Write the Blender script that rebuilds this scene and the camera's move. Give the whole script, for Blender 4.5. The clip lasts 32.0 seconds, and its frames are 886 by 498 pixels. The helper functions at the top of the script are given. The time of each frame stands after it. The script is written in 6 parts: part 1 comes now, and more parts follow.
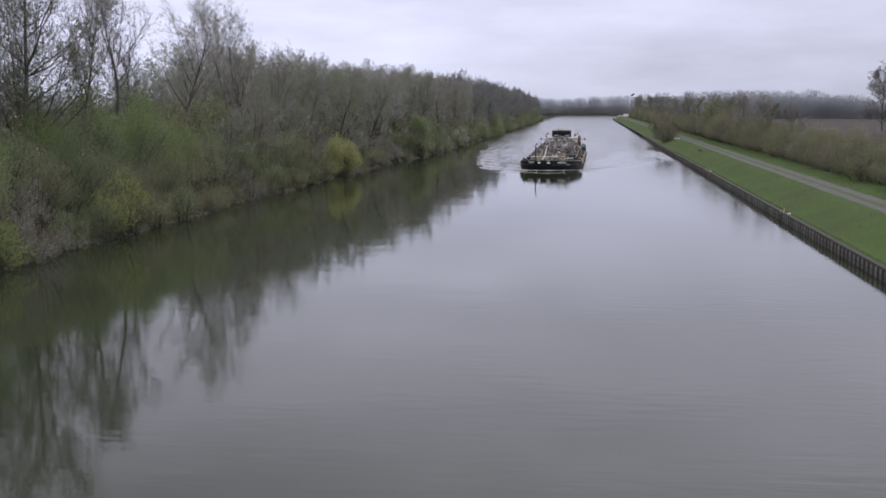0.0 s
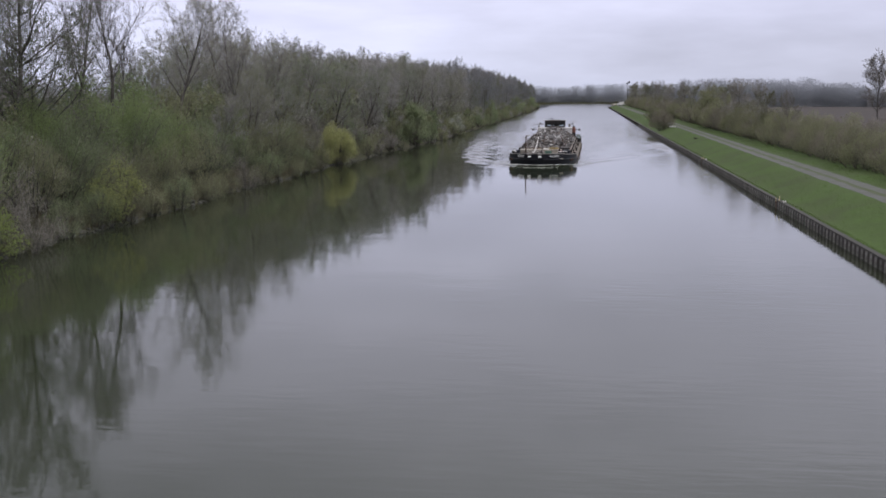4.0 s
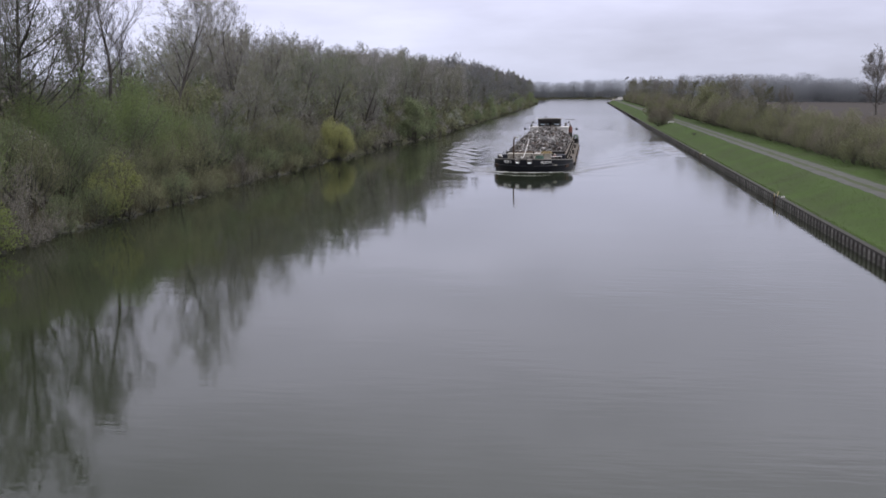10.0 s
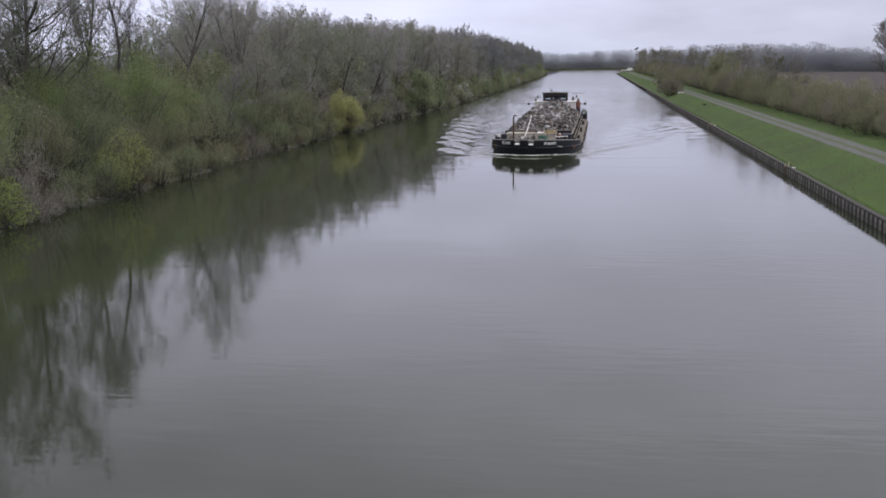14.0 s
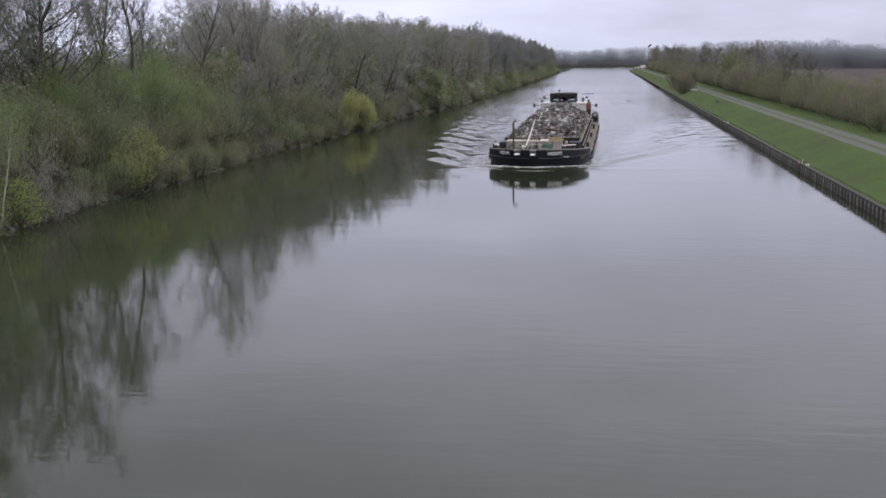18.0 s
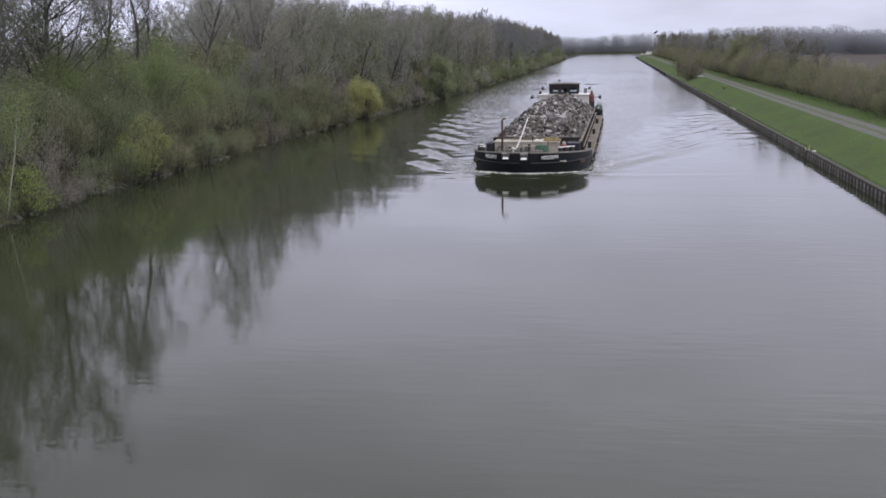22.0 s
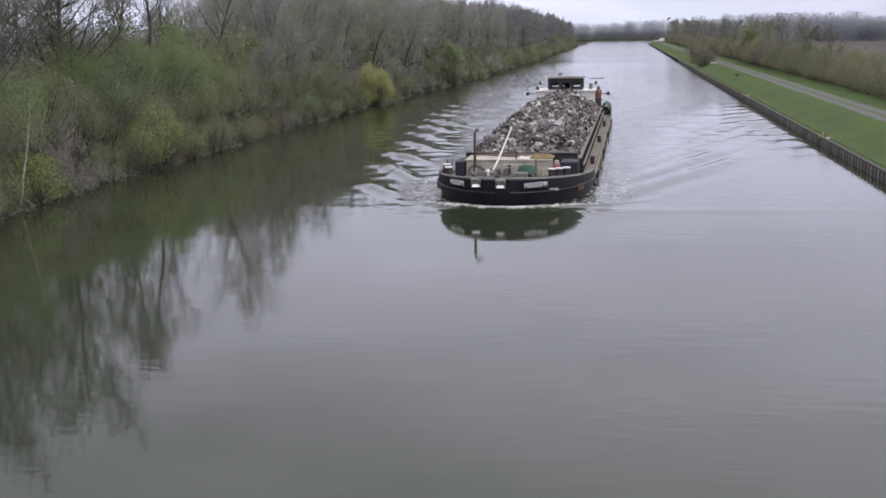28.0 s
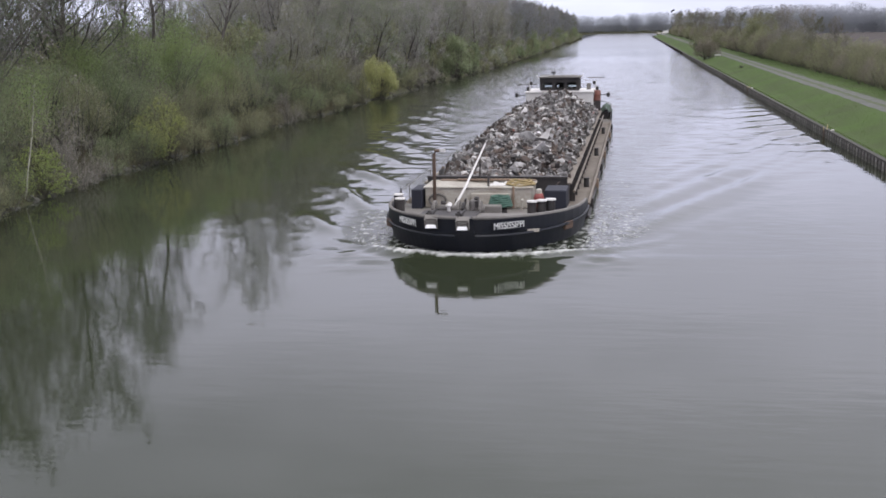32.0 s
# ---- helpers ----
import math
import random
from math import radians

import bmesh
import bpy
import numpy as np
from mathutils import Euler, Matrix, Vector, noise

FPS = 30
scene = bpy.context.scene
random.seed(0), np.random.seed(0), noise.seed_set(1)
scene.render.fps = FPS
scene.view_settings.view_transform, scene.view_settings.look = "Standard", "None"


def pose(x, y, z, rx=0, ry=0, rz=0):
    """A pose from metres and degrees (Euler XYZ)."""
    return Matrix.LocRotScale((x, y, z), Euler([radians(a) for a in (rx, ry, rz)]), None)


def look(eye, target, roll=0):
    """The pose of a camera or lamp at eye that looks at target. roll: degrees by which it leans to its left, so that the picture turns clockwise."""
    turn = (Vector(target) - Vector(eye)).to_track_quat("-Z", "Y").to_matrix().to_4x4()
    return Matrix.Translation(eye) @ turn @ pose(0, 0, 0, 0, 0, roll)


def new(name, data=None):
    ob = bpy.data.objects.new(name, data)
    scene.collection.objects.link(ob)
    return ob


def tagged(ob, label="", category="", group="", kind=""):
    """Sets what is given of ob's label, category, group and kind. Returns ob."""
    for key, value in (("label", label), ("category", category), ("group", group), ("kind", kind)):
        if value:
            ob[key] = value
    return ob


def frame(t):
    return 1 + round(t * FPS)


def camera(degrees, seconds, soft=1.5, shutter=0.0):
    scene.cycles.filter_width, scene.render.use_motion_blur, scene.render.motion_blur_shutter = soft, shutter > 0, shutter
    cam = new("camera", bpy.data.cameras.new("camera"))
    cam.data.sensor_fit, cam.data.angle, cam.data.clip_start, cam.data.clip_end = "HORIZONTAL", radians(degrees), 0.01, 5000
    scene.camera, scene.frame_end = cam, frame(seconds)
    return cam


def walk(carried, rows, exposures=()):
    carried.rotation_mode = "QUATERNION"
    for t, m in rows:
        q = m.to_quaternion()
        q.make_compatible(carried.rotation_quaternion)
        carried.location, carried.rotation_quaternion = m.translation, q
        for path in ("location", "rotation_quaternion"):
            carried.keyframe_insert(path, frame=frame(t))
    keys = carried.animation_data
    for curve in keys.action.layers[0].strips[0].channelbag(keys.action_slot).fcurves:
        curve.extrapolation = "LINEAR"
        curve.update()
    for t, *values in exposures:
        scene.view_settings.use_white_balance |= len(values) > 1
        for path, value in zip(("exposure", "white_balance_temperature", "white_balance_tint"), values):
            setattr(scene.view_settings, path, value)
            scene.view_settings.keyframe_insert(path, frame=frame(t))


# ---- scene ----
cam = camera(42.0, 32.0, soft=1.7)
EYE = (0.0, 0.0, 8.75)  # the rail of the road bridge, over the water at z = 0
TURNS = [  # seconds, yaw, pitch, roll
    (0, 7.20, -7.06, 0.00), (0.5, 7.00, -7.01, 0.16), (1, 7.00, -6.80, 0.23), (1.5, 6.84, -6.80, 0.02), (2, 7.09, -7.19, 0.19), (2.5, 7.11, -7.26, 0.17),
    (4.5, 6.97, -7.84, -0.11), (5, 7.15, -7.99, 0.05), (5.5, 7.17, -7.69, 0.11), (6, 7.16, -7.45, -0.08), (6.5, 7.06, -7.87, 0.04), (7, 6.99, -7.84,
    0.07), (7.5, 6.85, -7.65, -0.01), (8, 6.66, -7.85, 0.25), (8.5, 6.52, -8.22, 0.21), (9, 6.96, -8.23, 0.33), (9.5, 7.02, -8.08, 0.14), (10, 6.91,
    -7.87, -0.01), (10.5, 7.00, -8.16, -0.01), (11, 7.11, -8.44, -0.05), (11.5, 7.33, -8.59, -0.20), (12, 7.28, -8.66, 0.02), (12.5, 7.15, -9.19, 0.05),
    (13, 6.98, -9.72, -0.01), (13.5, 7.11, -9.59, -0.03), (14, 7.40, -9.24, -0.36), (14.5, 7.52, -9.05, -0.42), (16.5, 7.69, -9.18, -0.46), (17, 7.58,
    -9.51, -0.41), (17.5, 7.87, -9.49, -0.57), (18, 8.04, -9.34, -0.53), (18.5, 7.96, -9.20, -0.14), (19, 7.83, -9.61, -0.35), (19.5, 7.72, -9.84, -0.40),
    (20, 7.65, -9.74, -0.20), (20.5, 7.78, -9.56, -0.58), (21, 7.87, -10.08, -0.74), (21.5, 8.08, -10.11, -0.65), (22, 8.35, -9.96, -0.69), (22.5, 8.48,
    -9.82, -0.75), (23, 8.47, -10.03, -0.78), (23.5, 8.53, -10.23, -0.69), (24, 8.89, -10.09, -1.00), (24.5, 9.12, -9.82, -1.13), (25, 9.08, -9.59,
    -1.32), (25.5, 9.02, -10.22, -1.23), (27.5, 9.02, -10.42, -0.86), (28, 8.96, -10.58, -0.80), (28.5, 9.13, -10.50, -0.64), (29, 9.12, -10.36, -0.67),
    (29.5, 9.10, -10.82, -0.76), (30, 9.09, -11.11, -0.74), (30.5, 9.14, -11.07, -0.79), (31, 9.15, -10.85, -0.81), (31.5, 9.15, -10.72, -0.87), (32,
    9.18, -10.91, -1.00)
]
walk(cam, [(t, pose(*EYE, 90 + p, 0, y) @ pose(0, 0, 0, 0, 0, r)) for t, y, p, r in TURNS], [(t, stops, 6440, 12) for t, stops in ((0, 0.28), (6, 0.28), (14, 0.35), (20, 0.42), (25, 0.54), (29, 0.68), (32, 0.77))])

# ---- light: a closed, even cloud cover ----
world = bpy.data.worlds.new("overcast_sky")
scene.world = world
world.use_nodes = True
wn, wl = world.node_tree.nodes, world.node_tree.links
wn.clear()


def wnode(kind, **inputs):
    n = wn.new(kind)
    for k, v in inputs.items():
        n.inputs[k.replace("_", " ")].default_value = v
    return n


w_out, w_bg = wnode("ShaderNodeOutputWorld"), wnode("ShaderNodeBackground", Strength=1.0)
w_sky = wn.new("ShaderNodeTexSky")
w_sky.sky_type, w_sky.sun_disc = "NISHITA", False
w_sky.sun_elevation, w_sky.sun_rotation = radians(48), radians(35)
w_co, w_sep = wnode("ShaderNodeTexCoord"), wnode("ShaderNodeSeparateXYZ")
wl.new(w_co.outputs["Generated"], w_sep.inputs[0])
w_ramp = wn.new("ShaderNodeValToRGB")
for e, (pos, col) in zip([w_ramp.color_ramp.elements[0], w_ramp.color_ramp.elements[1], w_ramp.color_ramp.elements.new(0.07),
                          w_ramp.color_ramp.elements.new(0.2)],
                         [(0.0, (0.53, 0.565, 0.71, 1)), (1.0, (1.0, 1.0, 1.1, 1)), (0.07, (0.60, 0.615, 0.785, 1)), (0.2, (0.73, 0.72, 0.86, 1))]):
    e.position, e.color = pos, col
wl.new(w_sep.outputs["Z"], w_ramp.inputs[0])
w_map = wn.new("ShaderNodeMapping")
w_map.inputs["Scale"].default_value = (2.4, 2.4, 11.0)
wl.new(w_co.outputs["Generated"], w_map.inputs[0])
w_noise = wnode("ShaderNodeTexNoise", Scale=1.7, Detail=5.0, Roughness=0.55)
wl.new(w_map.outputs[0], w_noise.inputs["Vector"])
w_range = wnode("ShaderNodeMapRange")
for i, v in enumerate((0.3, 0.72, 0.82, 1.16)):
    w_range.inputs[i + 1].default_value = v
wl.new(w_noise.outputs["Fac"], w_range.inputs[0])
w_mul = wn.new("ShaderNodeVectorMath")
w_mul.operation = "MULTIPLY"
wl.new(w_ramp.outputs[0], w_mul.inputs[0])
w_lift, w_side = wnode("ShaderNodeMath"), wnode("ShaderNodeMath")  # heavier cloud low on the right, thinner above it
w_clamp = wnode("ShaderNodeClamp", Min=0.78, Max=1.2)
w_lift.operation = w_side.operation = "MULTIPLY_ADD"
wl.new(w_sep.outputs["Z"], w_lift.inputs[0])
w_lift.inputs[1].default_value, w_lift.inputs[2].default_value = 4.5, -0.85
wl.new(w_sep.outputs["X"], w_side.inputs[0])
wl.new(w_lift.outputs[0], w_side.inputs[1])
w_side.inputs[2].default_value = 1.0
wl.new(w_side.outputs[0], w_clamp.inputs["Value"])
w_both = wn.new("ShaderNodeMath")
w_both.operation = "MULTIPLY"
wl.new(w_range.outputs[0], w_both.inputs[0])
wl.new(w_clamp.outputs[0], w_both.inputs[1])
wl.new(w_both.outputs[0], w_mul.inputs[1])
w_scale = wn.new("ShaderNodeVectorMath")
w_scale.operation = "SCALE"
w_scale.inputs["Scale"].default_value = 0.08
wl.new(w_sky.outputs[0], w_scale.inputs[0])
w_mix = wn.new("ShaderNodeMix")
w_mix.data_type = "RGBA"
w_mix.inputs["Factor"].default_value = 0.93
wl.new(w_scale.outputs[0], w_mix.inputs["A"])
wl.new(w_mul.outputs[0], w_mix.inputs["B"])
wl.new(w_mix.outputs["Result"], w_bg.inputs["Color"])
wl.new(w_bg.outputs[0], w_out.inputs[0])

sun_data = bpy.data.lights.new("sun_behind_cloud", "SUN")
sun_data.energy, sun_data.angle, sun_data.color = 0.6, radians(40), (1.0, 0.96, 0.9)
sun = new("sun_behind_cloud", sun_data)
sun.matrix_world = look((0, 0, 200), (-60, 90, 20))


# ---- materials ----
def material(name, base, rough=0.8, metal=0.0, other=None, scale=6.0, stain=0.35, bump=0.0, bump_scale=30.0, spread=0.0, island=0.0, spec=None, stretch=None, thin=0.0):
    """Base colour broken up by stains of another colour at two scales, with relief; spread and island vary it from object to object and leaf to leaf."""
    m = bpy.data.materials.new(name)
    m.use_nodes = True
    n, l = m.node_tree.nodes, m.node_tree.links
    b = n["Principled BSDF"]
    b.inputs["Roughness"].default_value, b.inputs["Metallic"].default_value = rough, metal
    if spec is not None:
        b.inputs["Specular IOR Level"].default_value = spec
    co = n.new("ShaderNodeTexCoord")
    where = co.outputs["Object"]
    if stretch:
        mp = n.new("ShaderNodeMapping")
        mp.inputs["Scale"].default_value = stretch
        l.new(where, mp.inputs[0])
        where = mp.outputs[0]
    mixed = None
    for s, amount in ((scale, stain), (scale * 7.3, stain * 0.6)):
        t = n.new("ShaderNodeTexNoise")
        t.inputs["Scale"].default_value, t.inputs["Detail"].default_value = s, 4.0
        l.new(where, t.inputs["Vector"])
        r = n.new("ShaderNodeMapRange")
        r.inputs[1].default_value, r.inputs[2].default_value, r.inputs[4].default_value = 0.38, 0.66, amount
        l.new(t.outputs["Fac"], r.inputs[0])
        x = n.new("ShaderNodeMix")
        x.data_type = "RGBA"
        l.new(r.outputs[0], x.inputs["Factor"])
        if mixed:
            l.new(mixed, x.inputs["A"])
        else:
            x.inputs["A"].default_value = (*base, 1)
        x.inputs["B"].default_value = (*(other or [c * 0.6 for c in base]), 1)
        mixed = x.outputs["Result"]
    for amount, kind, out in ((spread, "ShaderNodeObjectInfo", "Random"), (island, "ShaderNodeNewGeometry", "Random Per Island")):
        if amount:
            o = n.new(kind)
            r = n.new("ShaderNodeMapRange")
            r.inputs[3].default_value, r.inputs[4].default_value = 1 - amount, 1 + amount
            l.new(o.outputs[out], r.inputs[0])
            v = n.new("ShaderNodeVectorMath")
            v.operation = "SCALE"
            l.new(mixed, v.inputs[0])
            l.new(r.outputs[0], v.inputs["Scale"])
            mixed = v.outputs[0]
    l.new(mixed, b.inputs["Base Color"])
    if thin:  # light shines through thin leaf
        tr, ms = n.new("ShaderNodeBsdfTranslucent"), n.new("ShaderNodeMixShader")
        ms.inputs[0].default_value = thin
        l.new(mixed, tr.inputs["Color"])
        l.new(b.outputs[0], ms.inputs[1])
        l.new(tr.outputs[0], ms.inputs[2])
        l.new(ms.outputs[0], n["Material Output"].inputs["Surface"])
    if bump:
        t = n.new("ShaderNodeTexNoise")
        t.inputs["Scale"].default_value, t.inputs["Detail"].default_value = bump_scale, 5.0
        l.new(where, t.inputs["Vector"])
        u = n.new("ShaderNodeBump")
        u.inputs["Strength"].default_value, u.inputs["Distance"].default_value = 0.7, bump
        l.new(t.outputs["Fac"], u.inputs["Height"])
        l.new(u.outputs[0], b.inputs["Normal"])
    return m


def water_material(name, rough, grain, stirred=False):
    m = bpy.data.materials.new(name)
    m.use_nodes = True
    n, l = m.node_tree.nodes, m.node_tree.links
    b = n["Principled BSDF"]
    b.inputs["Base Color"].default_value = (0.028, 0.0345, 0.0195, 1)
    b.inputs["Roughness"].default_value, b.inputs["IOR"].default_value = rough, 1.333
    geo = n.new("ShaderNodeNewGeometry")
    xyz, far, mid, both, most = n.new("ShaderNodeSeparateXYZ"), n.new("ShaderNodeMapRange"), n.new("ShaderNodeMapRange"), n.new("ShaderNodeMath"), n.new("ShaderNodeMath")
    l.new(geo.outputs["Position"], xyz.inputs[0])
    for r, out, lo, hi, top in ((far, "Y", 200, 430, 0.16), (mid, "X", -31, -24, 1.0)):
        l.new(xyz.outputs[out], r.inputs[0])
        r.inputs[1].default_value, r.inputs[2].default_value, r.inputs[4].default_value = lo, hi, top
    both.operation, most.operation = "MULTIPLY", "MAXIMUM"
    l.new(far.outputs[0], both.inputs[0])
    l.new(mid.outputs[0], both.inputs[1])
    l.new(both.outputs[0], most.inputs[0])
    most.inputs[1].default_value = rough
    l.new(most.outputs[0], b.inputs["Roughness"])
    if stirred:  # rougher where the hull has passed
        mark, add, bits = n.new("ShaderNodeAttribute"), n.new("ShaderNodeMath"), n.new("ShaderNodeMath")
        mark.attribute_name = "stir"
        add.operation, bits.operation = "MULTIPLY_ADD", "MULTIPLY_ADD"
        l.new(mark.outputs["Fac"], add.inputs[0])
        add.inputs[1].default_value = 0.02
        l.new(most.outputs[0], add.inputs[2])
        l.new(add.outputs[0], b.inputs["Roughness"])
        l.new(mark.outputs["Fac"], bits.inputs[0])
        bits.inputs[1].default_value, bits.inputs[2].default_value = 0.022, grain
        chop = n.new("ShaderNodeMath")
        chop.operation = "MULTIPLY_ADD"
        l.new(mark.outputs["Fac"], chop.inputs[0])
        chop.inputs[1].default_value = 0.05
    lee = n.new("ShaderNodeMapRange")  # calm in the lee of the wood, ruffled on the open side
    l.new(xyz.outputs["X"], lee.inputs[0])
    lee.inputs[1].default_value, lee.inputs[2].default_value, lee.inputs[3].default_value, lee.inputs[4].default_value = -6, 11, 0.0034, 0.0095
    if stirred:
        l.new(lee.outputs[0], chop.inputs[2])
    previous = None
    # long soft swell, wind ripple, fine grain; the ripples lie across the canal
    for stretch, scale, depth, detail in (((0.5, 1.0, 1.0), 0.22, 0.011, 2.0), ((0.50, 1.7, 1.0), 1.2, 0.0034, 3.0), ((0.8, 1.4, 1.0), 6.0, grain, 2.0)):
        mp, t, u = n.new("ShaderNodeMapping"), n.new("ShaderNodeTexNoise"), n.new("ShaderNodeBump")
        mp.inputs["Scale"].default_value = stretch
        l.new(geo.outputs["Position"], mp.inputs[0])
        t.inputs["Scale"].default_value, t.inputs["Detail"].default_value = scale, detail
        l.new(mp.outputs[0], t.inputs["Vector"])
        u.inputs["Strength"].default_value, u.inputs["Distance"].default_value = 1.0, depth
        l.new(t.outputs["Fac"], u.inputs["Height"])
        if stirred and depth == grain:
            l.new(bits.outputs[0], u.inputs["Distance"])
        if depth == 0.0034:
            l.new((chop if stirred else lee).outputs[0], u.inputs["Distance"])
        if previous:
            l.new(previous, u.inputs["Normal"])
        previous = u.outputs[0]
    l.new(previous, b.inputs["Normal"])
    if stirred:  # white water: air beaten into it breaks into streaks and flecks
        froth, lace, cut, bed = n.new("ShaderNodeAttribute"), n.new("ShaderNodeTexNoise"), n.new("ShaderNodeMath"), n.new("ShaderNodeMapRange")
        froth.attribute_name = "foam"
        mp, white, ms = n.new("ShaderNodeMapping"), n.new("ShaderNodeBsdfPrincipled"), n.new("ShaderNodeMixShader")
        co = n.new("ShaderNodeTexCoord")
        l.new(co.outputs["Object"], mp.inputs[0])
        mp.inputs["Scale"].default_value = (1.5, 0.8, 1.0)
        l.new(mp.outputs[0], lace.inputs["Vector"])
        lace.inputs["Scale"].default_value, lace.inputs["Detail"].default_value, lace.inputs["Roughness"].default_value = 2.4, 5.0, 0.58
        cut.operation = "ADD"
        l.new(froth.outputs["Fac"], cut.inputs[0])
        l.new(lace.outputs["Fac"], cut.inputs[1])
        l.new(cut.outputs[0], bed.inputs[0])
        bed.inputs[1].default_value, bed.inputs[2].default_value, bed.inputs[4].default_value = 0.84, 1.25, 0.9
        white.inputs["Base Color"].default_value, white.inputs["Roughness"].default_value = (0.66, 0.67, 0.66, 1), 0.55
        l.new(previous, white.inputs["Normal"])
        l.new(bed.outputs[0], ms.inputs[0])
        l.new(b.outputs[0], ms.inputs[1])
        l.new(white.outputs[0], ms.inputs[2])
        l.new(ms.outputs[0], n["Material Output"].inputs["Surface"])
    return m


WATER = water_material("canal_water", 0.036, 0.0004)
STIRRED = water_material("stirred_water", 0.036, 0.0004, True)
GRASS = material("mown_grass", (0.070, 0.114, 0.031), 0.9, other=(0.062, 0.082, 0.034), scale=0.22, stain=0.95, bump=0.05, bump_scale=9.0, spec=0.1)
BLADE = material("grass_blades", (0.076, 0.128, 0.031), 0.85, other=(0.085, 0.112, 0.038), scale=0.3, island=0.2, spec=0.1)
EARTH = material("bank_earth", (0.060, 0.054, 0.038), 0.95, other=(0.05, 0.06, 0.028), scale=0.5, stain=0.6, bump=0.06, bump_scale=6.0, spec=0.1)
GRAVEL = material("path_gravel", (0.145, 0.147, 0.143), 0.95, other=(0.10, 0.105, 0.088), scale=0.8, stain=0.5, bump=0.02, bump_scale=25.0, spec=0.1)
RUT = material("path_centre", (0.105, 0.118, 0.075), 0.95, other=(0.08, 0.10, 0.05), scale=0.9, stain=0.7, bump=0.03, bump_scale=12.0, spec=0.1)
STONE = material("riprap_stone", (0.075, 0.073, 0.062), 0.85, other=(0.045, 0.047, 0.034), scale=3.0, stain=0.6, bump=0.02, spread=0.35)
PILE = material("rusty_sheet_pile", (0.036, 0.034, 0.034), 0.85, other=(0.062, 0.052, 0.044), scale=1.3, stain=0.6, bump=0.006, spread=0.2, spec=0.2)
# pale base colour is sky light on the web faces, broken by stains
WEB = material("skylit_pile_web", (0.30, 0.29, 0.27), 0.85, other=(0.09, 0.08, 0.07), scale=2.5, stain=0.6, spread=0.25, spec=0.2)
CAP = material("pile_capping", (0.045, 0.043, 0.036), 0.85, other=(0.036, 0.034, 0.03), scale=1.5, stain=0.6, bump=0.006)
YELLOW = material("ladder_yellow", (0.50, 0.43, 0.20), 0.6, other=(0.30, 0.27, 0.18), scale=5.0, stain=0.5)
BARK = material("tree_bark", (0.080, 0.071, 0.068), 0.95, other=(0.125, 0.120, 0.104), scale=1.5, stain=0.6, bump=0.02, bump_scale=14.0, spread=0.25, spec=0.1)
BIRCH = material("birch_bark", (0.42, 0.41, 0.34), 0.85, other=(0.12, 0.11, 0.10), scale=4.0, stain=0.35, spec=0.1)
TWIG = material("bare_twigs", (0.205, 0.192, 0.186), 0.95, other=(0.180, 0.172, 0.160), scale=0.4, stain=0.5, spread=0.15, island=0.15, spec=0.05)
OLIVETWIG = material("olive_bare_twigs", (0.190, 0.188, 0.142), 0.95, other=(0.162, 0.158, 0.118), scale=0.4, stain=0.5, spread=0.2, island=0.15, spec=0.05)
# lighter copy of bare_twigs; haze over the wood is put into the colour
PALETWIG = material("pale_bare_twigs", (0.315, 0.305, 0.295), 0.95, other=(0.282, 0.274, 0.260), scale=0.4, stain=0.5, spread=0.2, island=0.15, spec=0.05)
SHOOT = material("shrub_shoots", (0.196, 0.184, 0.154), 0.95, other=(0.176, 0.168, 0.138), scale=0.4, stain=0.5, spread=0.15, island=0.15, spec=0.05)
# twigs of the far woods, with distance haze put into the blue-grey base colour
HAZETWIG = material("hazed_far_twigs", (0.370, 0.385, 0.415), 0.95, other=(0.345, 0.358, 0.375), scale=0.05, stain=0.6, spread=0.2, island=0.05, spec=0.0, thin=0.75)
